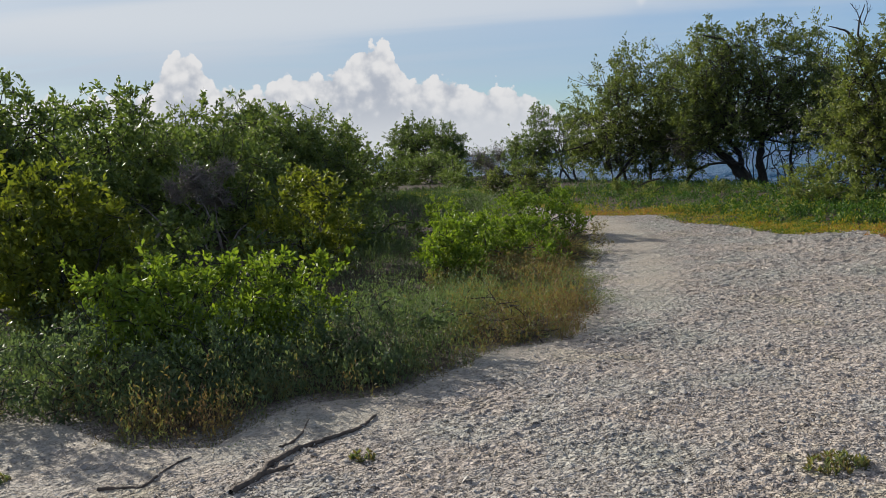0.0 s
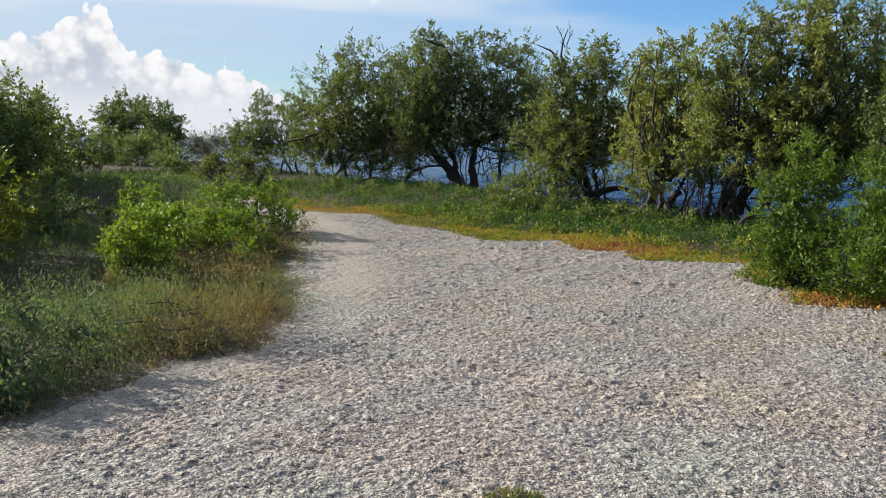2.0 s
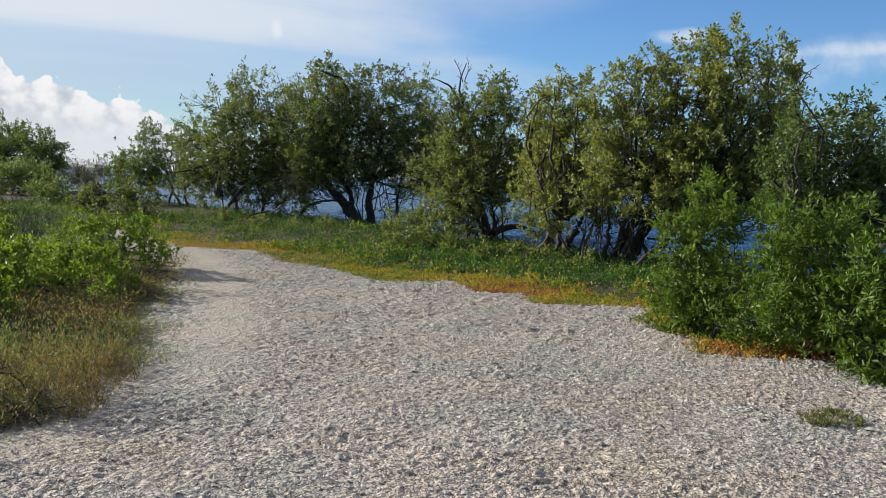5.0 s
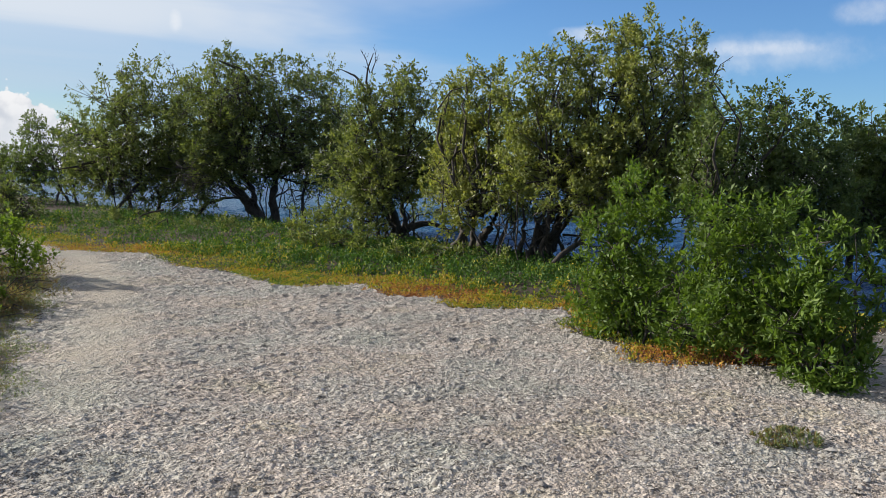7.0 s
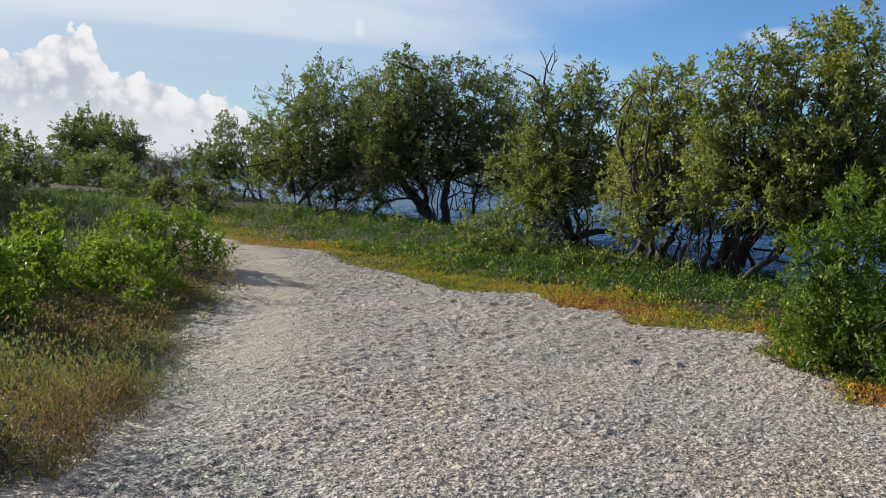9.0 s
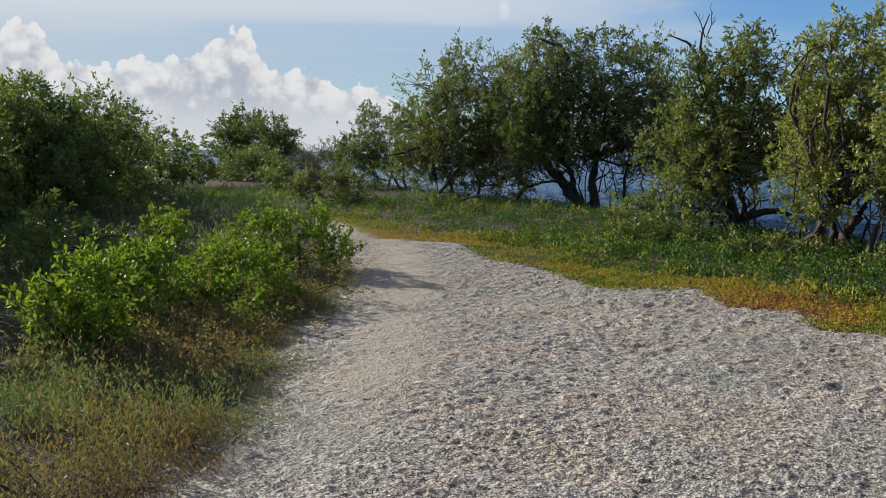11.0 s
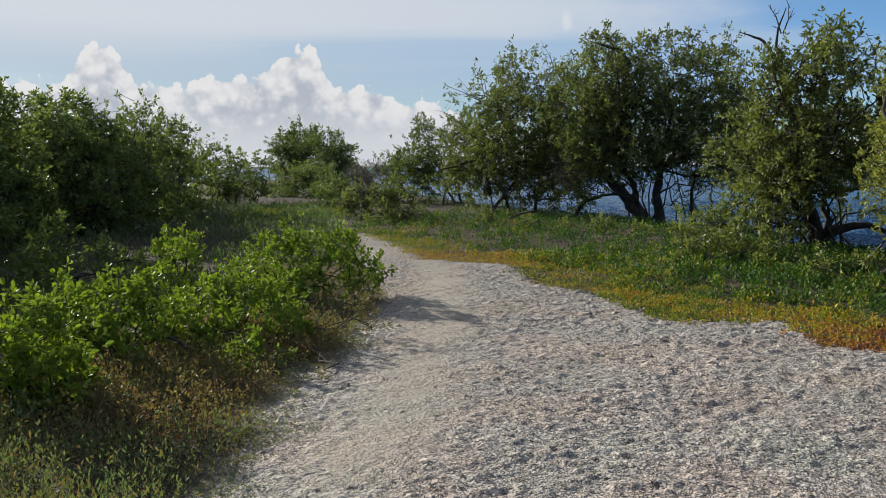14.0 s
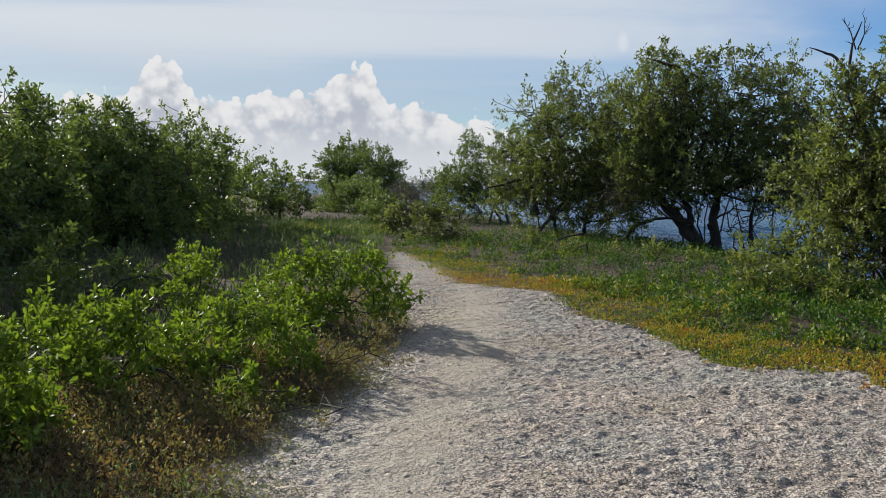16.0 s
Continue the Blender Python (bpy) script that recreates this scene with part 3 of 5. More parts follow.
T_BACK = dict(base=(6.87, 32.53), tangle=[(6.36, 31.80, 1.09, 0.47, 40), (7.50, 31.80, 0.72, 0.40, 30)], clumps=[
    (6.67, 32.37, 4.67, 0.8), (5.82, 31.09, 3.58, 0.9), (7.21, 32.32, 3.65, 1.05), (5.52, 33.27, 2.53, 0.9), (6.38, 31.85, 2.35, 1.13), (7.92, 32.93, 2.53, 0.96), (8.41, 32.52, 4.34, 0.81), (8.58, 30.49, 3.64, 0.9), (5.82, 32.92, 1.18, 0.8), (6.9, 31.69, 1.03, 0.82), (7.91, 32.02, 3.2, 0.87), (7.63, 31.62, 1.43, 0.82), (5.17, 33.47, 1.54, 0.73), (8.48, 31.97, 0.76, 0.75)],
    limbs=[(0.09, [(8.63, 32.15, -0.19), (9.0, 32.05, 0.42), (9.75, 31.84, 0.68), (10.7, 31.55, 0.66)]), (0.1, [(5.97, 32.69, 0.7), (5.8, 32.72, 1.57), (6.16, 32.66, 2.35), (6.88, 32.53, 3.55)]), (0.08, [(6.16, 32.66, 1.96), (5.62, 32.74, 1.91), (4.92, 32.84, 1.64), (4.31, 32.91, 1.52)])],
    bare=[(0.016, [(6.25, 32.64, 2.74), (5.72, 32.73, 3.67), (4.94, 32.84, 4.53)]), (0.014, [(5.89, 32.7, 2.44), (5.1, 32.81, 2.97), (4.5, 32.89, 3.41)]), (0.014, [(8.34, 32.22, 4.01), (8.06, 32.28, 4.68), (7.9, 32.32, 5.2)]), (0.012, [(8.71, 32.13, 3.94), (8.75, 32.12, 4.63), (8.62, 32.15, 5.21)])])
T_LEAN = dict(base=(10.05, 28.61), tangle=[(7.53, 28.30, 1.40, 0.46, 70), (8.36, 28.40, 1.02, 0.40, 40), (10.92, 28.60, 0.59, 0.46, 40), (12.14, 28.60, 1.10, 0.47, 30)], clumps=[
    (8.93, 27.86, 3.78, 1.01), (10.38, 28.64, 4.48, 0.8), (11.58, 28.97, 4.75, 0.7), (8.99, 28.32, 2.57, 1.02), (10.24, 27.64, 2.97, 1.1), (11.41, 27.74, 3.58, 0.98), (8.22, 30.54, 1.84, 0.83), (9.3, 30.38, 5.51, 0.36), (9.64, 29.3, 5.11, 0.31), (12.38, 29.06, 2.36, 0.99), (10.19, 29.69, 1.52, 0.79), (8.47, 28.7, 3.18, 0.79), (11.72, 26.63, 3.72, 0.76), (12.59, 28.13, 2.92, 0.85), (8.45, 29.28, 2.03, 0.76), (10.73, 27.92, 1.92, 0.82), (9.72, 27.83, 4.88, 0.41), (7.91, 28.94, 4.13, 0.57), (8.36, 28.43, 4.71, 0.36), (12.42, 28.68, 4.97, 0.39), (8.6, 28.33, 1.28, 0.36), (11.75, 28.34, 1.13, 0.27), (8.39, 29.11, 5.28, 0.2), (8.75, 29.0, 5.32, 0.22), (9.15, 28.9, 5.08, 0.26)],
    limbs=[(0.2, [(10.04, 28.61, -0.1), (9.52, 28.78, 0.56), (8.92, 28.96, 1.28), (8.32, 29.13, 1.6), (7.31, 29.38, 1.7)]), (0.16, [(10.35, 28.51, -0.1), (10.24, 28.55, 0.79), (10.4, 28.49, 1.72), (10.61, 28.41, 3.02)]), (0.08, [(11.24, 28.18, -0.08), (11.15, 28.21, 0.82), (11.31, 28.15, 1.75)]), (0.09, [(9.49, 28.79, 4.42), (9.23, 28.87, 4.9), (8.39, 29.11, 5.17)])],
    bare=[(0.014, [(8.82, 28.99, 3.48), (8.65, 29.04, 4.19), (8.48, 29.09, 4.72)])])
T_FORK = dict(base=(10.37, 19.80), tangle=[(9.72, 19.90, 0.54, 0.41, 45), (9.16, 20.00, 0.80, 0.35, 30)], clumps=[
    (10.34, 19.74, 4.01, 0.35), (9.9, 19.47, 3.12, 0.64), (10.55, 19.19, 3.34, 0.56), (9.5, 20.13, 2.67, 0.7), (10.88, 20.43, 2.26, 0.77), (9.33, 20.52, 1.73, 0.66), (9.95, 19.48, 1.3, 0.56), (8.69, 19.5, 0.77, 0.54), (10.97, 18.91, 1.92, 0.59), (8.22, 19.69, 0.56, 0.39), (10.97, 19.36, 2.65, 0.57), (9.57, 19.48, 2.13, 0.58), (10.97, 18.72, 2.95, 0.42), (10.89, 19.56, 1.38, 0.49), (9.42, 19.26, 0.71, 0.36), (9.4, 19.93, 3.61, 0.27), (11.06, 20.29, 0.73, 0.2), (11.39, 20.01, 0.75, 0.2), (9.23, 19.59, 1.15, 0.18)],
    limbs=[(0.15, [(10.38, 19.8, 0.04), (10.32, 19.83, 0.55), (10.17, 19.91, 1.22), (10.26, 19.86, 2.3)]), (0.11, [(10.38, 19.8, 0.26), (10.72, 19.62, 0.45), (11.13, 19.38, 0.48), (11.49, 19.18, 0.32)]), (0.05, [(9.71, 20.13, 3.07), (9.73, 20.12, 3.47), (9.61, 20.18, 3.86), (9.75, 20.12, 4.46)]), (0.04, [(9.64, 20.16, 3.53), (9.4, 20.28, 3.92), (9.03, 20.44, 4.07)]), (0.06, [(10.78, 19.59, 3.25), (10.67, 19.65, 2.84), (10.5, 19.73, 2.24)]), (0.03, [(9.7, 20.14, 0.2), (9.84, 20.07, 0.67), (10.17, 19.91, 1.09)]), (0.03, [(9.92, 20.03, 0.16), (10.0, 19.99, 0.61), (10.15, 19.92, 1.09)]), (0.03, [(10.09, 19.95, 0.14), (10.11, 19.94, 0.55), (10.17, 19.91, 1.16)]), (0.03, [(10.67, 19.64, 0.09), (10.71, 19.62, 0.7), (10.58, 19.69, 1.37)])],
    bare=[(0.016, [(9.69, 20.14, 4.0), (9.6, 20.18, 4.32), (9.48, 20.24, 4.53)]), (0.016, [(9.72, 20.13, 4.0), (9.8, 20.09, 4.26), (9.79, 20.09, 4.5)]), (0.014, [(11.07, 19.42, 3.12), (11.09, 19.41, 3.52), (10.94, 19.5, 3.91)])])
T_MID = dict(base=(10.49, 16.50), clumps=[
    (10.01, 16.76, 3.48, 0.28), (10.47, 16.19, 3.61, 0.37), (10.58, 16.9, 2.9, 0.57), (9.55, 16.14, 1.43, 0.53), (10.94, 16.76, 1.92, 0.62), (9.74, 15.79, 0.84, 0.42), (11.2, 16.45, 2.68, 0.6), (10.18, 17.11, 2.24, 0.43), (10.38, 16.28, 1.33, 0.46), (11.34, 16.3, 1.93, 0.5), (10.74, 15.94, 1.09, 0.16), (10.04, 16.3, 3.65, 0.16)],
    limbs=[(0.12, [(10.49, 16.49, 0.06), (10.53, 16.47, 0.42), (10.74, 16.33, 0.75), (10.89, 16.22, 1.22)]), (0.07, [(10.39, 16.56, 0.16), (10.41, 16.55, 0.62), (10.31, 16.61, 1.2)])])
T_BIG = dict(base=(10.93, 14.97), tangle=[(10.75, 14.60, 0.58, 0.32, 30), (10.11, 15.00, 0.77, 0.28, 20)], clumps=[
    (10.69, 14.78, 3.74, 0.39), (11.32, 14.83, 3.86, 0.36), (11.71, 13.91, 4.29, 0.41), (12.22, 13.73, 4.09, 0.46), (10.74, 14.12, 3.03, 0.61), (11.71, 13.72, 3.27, 0.64), (13.27, 14.02, 3.74, 0.6), (12.47, 12.94, 4.21, 0.26), (11.03, 15.32, 2.3, 0.65), (11.83, 14.58, 2.38, 0.69), (12.84, 13.82, 2.62, 0.7), (11.36, 14.56, 1.66, 0.46), (10.64, 15.39, 1.58, 0.4), (11.4, 13.57, 1.62, 0.52), (11.84, 13.18, 1.84, 0.54), (10.06, 14.93, 3.03, 0.38), (10.25, 14.7, 3.54, 0.28), (12.38, 12.7, 2.95, 0.46), (11.75, 13.41, 4.45, 0.26), (13.01, 13.21, 3.75, 0.33), (11.36, 14.25, 3.89, 0.3), (10.32, 14.06, 1.53, 0.14), (11.48, 14.43, 4.3, 0.15), (13.12, 13.6, 1.61, 0.15), (14.87, 14.83, 4.5, 0.17)],
    limbs=[(0.13, [(10.8, 15.06, 0.1), (10.88, 15.01, 0.55), (11.08, 14.85, 1.05), (11.28, 14.69, 1.32), (11.78, 14.27, 1.41)]), (0.12, [(11.02, 14.9, 0.09), (11.17, 14.78, 0.62), (11.36, 14.62, 1.28), (11.58, 14.44, 2.04)]), (0.06, [(10.62, 15.19, 0.14), (10.7, 15.14, 0.6), (10.64, 15.18, 1.15)]), (0.05, [(11.31, 14.66, 0.14), (11.22, 14.74, 0.52), (11.17, 14.78, 0.84)]), (0.05, [(10.27, 15.44, 0.17), (10.35, 15.39, 0.53), (10.47, 15.3, 0.92)])],
    bare=[(0.014, [(13.13, 12.95, 3.22), (13.16, 12.91, 3.58), (13.0, 13.08, 3.96)]), (0.012, [(13.16, 12.91, 3.53), (13.24, 12.82, 3.78), (13.38, 12.66, 3.93)]), (0.01, [(13.16, 12.91, 3.58), (13.17, 12.9, 3.83), (13.17, 12.9, 4.01)])])
T_DARK = dict(base=(12.04, 11.61), clumps=[
    (11.76, 11.18, 2.68, 0.44), (13.06, 11.51, 3.04, 0.38), (12.91, 11.0, 2.66, 0.5), (12.38, 11.32, 2.23, 0.59), (13.11, 10.8, 2.07, 0.5), (11.6, 11.54, 1.93, 0.53), (13.55, 10.78, 2.55, 0.35), (13.18, 11.06, 1.33, 0.46), (13.36, 10.5, 1.95, 0.38), (12.01, 11.59, 2.41, 0.47), (13.08, 11.2, 1.98, 0.51), (12.76, 11.35, 1.5, 0.5), (13.17, 10.59, 1.53, 0.4), (11.12, 11.07, 3.17, 0.12), (12.03, 11.41, 1.52, 0.13)])
T_EDGE = dict(base=(15.60, 10.98), clumps=[
    (15.86, 12.0, 2.66, 0.41), (15.68, 11.32, 2.62, 0.42), (15.18, 11.17, 2.3, 0.41), (15.84, 10.77, 2.36, 0.6), (14.82, 11.15, 1.64, 0.29), (15.48, 10.05, 2.1, 0.67), (16.1, 10.96, 1.77, 0.47), (16.06, 11.25, 2.49, 0.48), (14.77, 11.1, 1.34, 0.14)],
    limbs=[(0.07, [(15.31, 11.43, 0.19), (15.34, 11.39, 0.92), (15.42, 11.27, 1.55), (15.55, 11.06, 2.06)])])
B_R1 = dict(base=(7.04, 8.31), clumps=[
    (7.34, 8.64, 1.59, 0.26), (7.5, 8.32, 1.25, 0.36), (7.01, 8.4, 0.93, 0.31), (7.07, 7.73, 0.77, 0.32), (6.91, 8.42, 0.32, 0.25), (7.42, 8.5, 0.19, 0.3), (6.96, 8.75, 1.13, 0.23)])
B_R2 = dict(base=(7.39, 7.04), clumps=[
    (7.39, 7.02, 1.32, 0.23), (7.21, 7.2, 1.03, 0.31), (7.23, 6.84, 0.86, 0.32), (7.32, 6.66, 0.58, 0.32), (6.97, 6.96, 0.53, 0.29), (7.8, 7.08, 1.5, 0.14), (7.49, 7.12, 0.25, 0.25), (6.9, 7.14, 1.34, 0.21)])
B_R3 = dict(base=(7.39, 6.37), clumps=[
    (7.28, 6.4, 1.28, 0.16), (7.04, 6.21, 0.96, 0.26), (7.22, 6.19, 0.57, 0.26), (7.45, 6.62, 0.29, 0.24), (7.59, 6.29, 0.29, 0.19), (7.55, 6.1, 1.12, 0.1)])
L_A = dict(base=(-6.44, 12.43), clumps=[
    (-6.17, 12.18, 2.45, 0.56), (-6.76, 12.53, 2.58, 0.53), (-6.35, 13.26, 1.83, 0.65), (-6.56, 12.26, 1.69, 0.56), (-6.72, 11.52, 2.27, 0.68), (-6.09, 11.84, 1.02, 0.59)])
L_B = dict(base=(-6.30, 14.71), clumps=[
    (-6.13, 13.98, 2.63, 0.5), (-5.97, 15.71, 2.77, 0.52), (-6.17, 14.84, 1.99, 0.65), (-5.65, 15.6, 1.95, 0.62), (-6.39, 14.03, 1.34, 0.63), (-5.72, 14.49, 1.17, 0.63)])
L_C = dict(base=(-5.57, 18.69), clumps=[
    (-5.84, 19.04, 2.79, 0.54), (-6.53, 19.27, 2.53, 0.58), (-4.66, 18.58, 2.38, 0.47), (-5.14, 17.84, 1.79, 0.65), (-4.62, 19.75, 1.74, 0.6), (-5.99, 18.08, 1.36, 0.64), (-5.12, 19.35, 1.0, 0.65)])
L_D = dict(base=(-4.65, 26.60), clumps=[
    (-5.34, 25.43, 2.68, 0.49), (-4.71, 27.17, 2.6, 0.52), (-3.7, 27.77, 2.54, 0.53), (-5.25, 27.17, 1.72, 0.71), (-3.84, 26.3, 1.64, 0.68), (-3.1, 27.5, 1.39, 0.6), (-4.31, 25.57, 0.98, 0.67)])
L_Y1 = dict(base=(-4.08, 8.69), clumps=[
    (-4.28, 8.37, 1.65, 0.27), (-4.05, 8.61, 1.39, 0.32), (-3.83, 9.24, 1.12, 0.27), (-4.31, 8.16, 1.21, 0.31), (-4.25, 9.06, 0.94, 0.33), (-4.97, 8.58, 1.45, 0.34)])
L_Y2 = dict(base=(-2.24, 12.81), clumps=[
    (-2.35, 13.47, 1.37, 0.31), (-1.89, 12.67, 1.1, 0.3), (-2.59, 12.31, 1.17, 0.31), (-2.15, 12.45, 0.71, 0.29), (-3.06, 13.12, 0.8, 0.27), (-1.97, 13.52, 0.61, 0.22)])
W_A = dict(base=(-4.70, 33.36), clumps=[
    (-4.3, 34.1, 2.85, 0.4), (-4.69, 33.3, 2.95, 0.51), (-5.34, 32.48, 3.28, 0.58), (-5.61, 34.22, 2.16, 0.92), (-4.51, 34.62, 1.76, 0.82), (-5.86, 31.68, 1.96, 0.79), (-4.58, 32.45, 0.86, 0.76)])
W_B = dict(base=(-5.62, 27.34), clumps=[
    (-5.8, 28.18, 3.19, 0.56), (-5.18, 28.44, 2.82, 0.6), (-6.01, 26.68, 3.1, 0.59), (-5.56, 26.75, 2.05, 0.85), (-4.71, 27.46, 1.76, 0.79), (-6.64, 27.06, 2.08, 0.83), (-5.1, 26.41, 0.93, 0.84), (-6.76, 27.84, 0.77, 0.86), (-4.44, 27.82, 0.71, 0.67)])
W_C = dict(base=(-5.54, 22.52), clumps=[
    (-5.44, 23.19, 2.98, 0.53), (-5.51, 21.91, 2.84, 0.7), (-5.95, 23.4, 1.9, 0.88), (-5.32, 23.19, 1.42, 0.69), (-6.01, 21.93, 1.89, 0.88), (-5.81, 23.43, 0.71, 0.74)])
W_F = dict(base=(-4.55, 42.59), clumps=[
    (-5.27, 43.31, 2.28, 0.63), (-4.29, 44.08, 2.01, 0.64), (-2.84, 40.95, 1.68, 0.54), (-5.33, 40.54, 1.31, 0.88), (-4.76, 43.59, 0.88, 0.9), (-3.38, 41.96, 0.76, 0.65), (-6.78, 42.19, 1.08, 0.88)])
F_END = dict(base=(1.42, 15.38), clumps=[
    (1.85, 15.02, 0.66, 0.29), (1.38, 15.91, 0.63, 0.36), (1.02, 15.34, 0.62, 0.32), (0.65, 15.65, 0.30, 0.33), (1.55, 14.91, 0.40, 0.37), (1.98, 15.39, 0.40, 0.27), (1.16, 14.86, 0.29, 0.32)])
F_SPRIG = dict(base=(-0.22, 15.51), clumps=[
    (-0.42, 15.92, 0.76, 0.18), (-0.08, 15.48, 0.74, 0.16), (-0.13, 15.01, 0.67, 0.17)])
F_B = dict(base=(0.87, 13.08), clumps=[
    (0.94, 12.72, 0.5, 0.25), (0.56, 13.06, 0.41, 0.27), (0.43, 12.61, 0.24, 0.28), (0.88, 12.3, 0.16, 0.29), (1.18, 13.08, 0.33, 0.31), (1.41, 12.66, 0.14, 0.23), (1.25, 11.7, 0.14, 0.22)],
    bare=[(0.01, [(0.02, 12.88, -0.18), (0.21, 12.94, -0.08), (0.34, 12.97, 0.06), (0.45, 13.0, 0.16)]), (0.007, [(0.21, 12.93, 0.36), (0.29, 12.96, 0.52), (0.37, 12.98, 0.67)])])
F_C = dict(base=(0.12, 12.07), clumps=[
    (0.11, 12.17, 0.64, 0.21), (0.38, 12.05, 0.53, 0.24), (-0.07, 12.11, 0.37, 0.31), (0.31, 11.85, 0.19, 0.27), (-0.16, 11.79, 0.61, 0.21), (-0.36, 12.16, 0.23, 0.31)])
F_D = dict(base=(-0.13, 10.91), clumps=[
    (0.06, 10.74, 0.69, 0.21), (-0.11, 10.72, 0.53, 0.28), (0.03, 10.79, 0.3, 0.25), (-0.17, 10.77, 0.14, 0.26), (-0.26, 10.48, 0.51, 0.32), (0.12, 10.67, 0.16, 0.15)])
F_G = dict(base=(-2.06, 6.90), clumps=[
    (-2.79, 6.6, 0.57, 0.18), (-2.41, 6.5, 0.75, 0.24), (-2.19, 7.01, 0.65, 0.24), (-2.0, 7.16, 0.27, 0.2), (-1.65, 7.07, 0.63, 0.25), (-1.38, 7.22, 0.44, 0.21), (-2.86, 6.51, 0.8, 0.2), (-2.64, 6.90, 0.79, 0.2), (-2.28, 6.80, 0.67, 0.2), (-2.05, 7.20, 0.78, 0.2), (-1.59, 7.00, 0.67, 0.2), (-1.27, 7.30, 0.67, 0.2), (-2.31, 6.50, 0.49, 0.2), (-1.74, 6.60, 0.50, 0.2)])
S_A = dict(base=(-0.69, 6.87), clumps=[
    (-0.91, 6.49, 0.4, 0.2), (-0.63, 6.83, 0.39, 0.22), (-0.77, 6.26, 0.13, 0.2), (-0.43, 6.76, 0.13, 0.23), (-1.06, 6.44, 0.13, 0.2), (-0.25, 6.69, 0.32, 0.18), (-0.53, 5.91, 0.11, 0.16), (-1.21, 6.61, 0.35, 0.19)])
S_B = dict(base=(-1.50, 6.01), clumps=[
    (-1.37, 5.98, 0.19, 0.19), (-1.71, 6.16, 0.12, 0.2), (-1.84, 5.76, 0.19, 0.18), (-1.99, 5.62, 0.32, 0.17), (-1.15, 5.93, 0.11, 0.16), (-1.77, 5.99, 0.34, 0.18), (-1.85, 5.37, 0.07, 0.13)])
S_C = dict(base=(-2.72, 5.79), clumps=[
    (-2.3, 5.62, 0.34, 0.19), (-2.67, 5.75, 0.33, 0.21), (-2.8, 5.37, 0.44, 0.2), (-3.08, 5.41, 0.48, 0.21), (-2.87, 5.88, 0.52, 0.2), (-2.46, 5.57, 0.16, 0.16), (-2.97, 5.51, 0.21, 0.18), (-3.51, 5.76, 0.47, 0.25)])
S_H = dict(base=(0.31, 7.29), clumps=[
    (0.04, 7.68, 0.27, 0.22), (0.33, 7.28, 0.24, 0.21), (0.57, 7.27, 0.1, 0.18), (0.17, 7.2, 0.11, 0.19), (-0.12, 7.27, 0.2, 0.2), (0.73, 6.95, 0.06, 0.11), (0.4, 6.93, 0.08, 0.14)])
S_W = dict(base=(1.08, 12.72), clumps=[
    (1.81, 11.27, 0.05, 0.07), (1.67, 11.9, 0.08, 0.1), (1.89, 13.01, 0.08, 0.12), (1.44, 11.3, 0.06, 0.1), (2.11, 12.77, 0.33, 0.13), (2.16, 12.96, 0.4, 0.12)])
C_A = dict(base=(7.67, 18.30), clumps=[
    (8.06, 18.05, 0.54, 0.28), (7.87, 18.8, 0.25, 0.27), (8.21, 17.25, 0.48, 0.25), (7.35, 18.44, 0.58, 0.24)])
C_B = dict(base=(8.89, 15.48), clumps=[
    (9.11, 16.09, 0.28, 0.24), (9.62, 15.66, 0.14, 0.24), (9.6, 14.47, 0.2, 0.2), (8.05, 15.46, 0.29, 0.2)])
C_C = dict(base=(7.34, 27.32), clumps=[
    (6.75, 25.56, 0.15, 0.26), (7.53, 24.43, 0.14, 0.25), (6.0, 26.32, 0.15, 0.27), (8.37, 24.12, 0.12, 0.22), (5.15, 27.51, 0.2, 0.28)])
WEED = dict(base=(5.84, 15.25), clumps=[
    (5.92, 15.61, 0.32, 0.14), (5.88, 15.2, 0.08, 0.1)])
LOWBR = dict(base=(5.64, 25.64), clumps=[
    (5.57, 25.66, 0.3, 0.2), (5.11, 25.52, 0.23, 0.16)],
    limbs=[(0.03, [(6.14, 25.54, 0.51), (5.71, 25.63, 0.41), (5.22, 25.72, 0.1)]), (0.02, [(6.28, 25.51, 0.31), (6.0, 25.57, 0.15), (5.74, 25.62, -0.11)])])
L_DEAD = dict(base=(-4.02, 12.89), clumps=[
    (-3.95, 12.58, 1.5, 0.32), (-3.95, 13.53, 1.2, 0.32), (-4.41, 13.02, 1.34, 0.24), (-3.69, 13.43, 1.64, 0.23)],
    limbs=[(0.03, [(-3.72, 12.98, 0.14), (-3.76, 12.97, 0.59), (-3.89, 12.93, 0.96), (-4.09, 12.87, 1.42)]), (0.025, [(-3.72, 12.98, 0.14), (-3.5, 13.04, 0.66), (-3.32, 13.08, 0.78)]), (0.025, [(-4.81, 12.62, 0.44), (-4.54, 12.71, 0.85), (-4.88, 12.59, 1.22)]), (0.02, [(-3.44, 13.05, 0.38), (-2.99, 13.17, 0.7), (-2.79, 13.21, 1.05)])])
L_E = dict(base=(-3.01, 10.58), clumps=[
    (-3.81, 10.83, 0.77, 0.3), (-2.99, 10.27, 0.66, 0.29), (-2.65, 11.2, 0.5, 0.28), (-2.09, 11.25, 0.38, 0.26), (-3.98, 10.26, 0.66, 0.27), (-3.46, 10.53, 0.37, 0.26)])
L_G = dict(base=(-1.86, 16.39), clumps=[
    (-1.83, 15.69, 0.74, 0.32), (-1.42, 16.92, 0.35, 0.3), (-2.19, 15.76, 0.33, 0.3), (-0.83, 16.54, 0.28, 0.22), (-1.61, 15.14, 0.14, 0.25)])
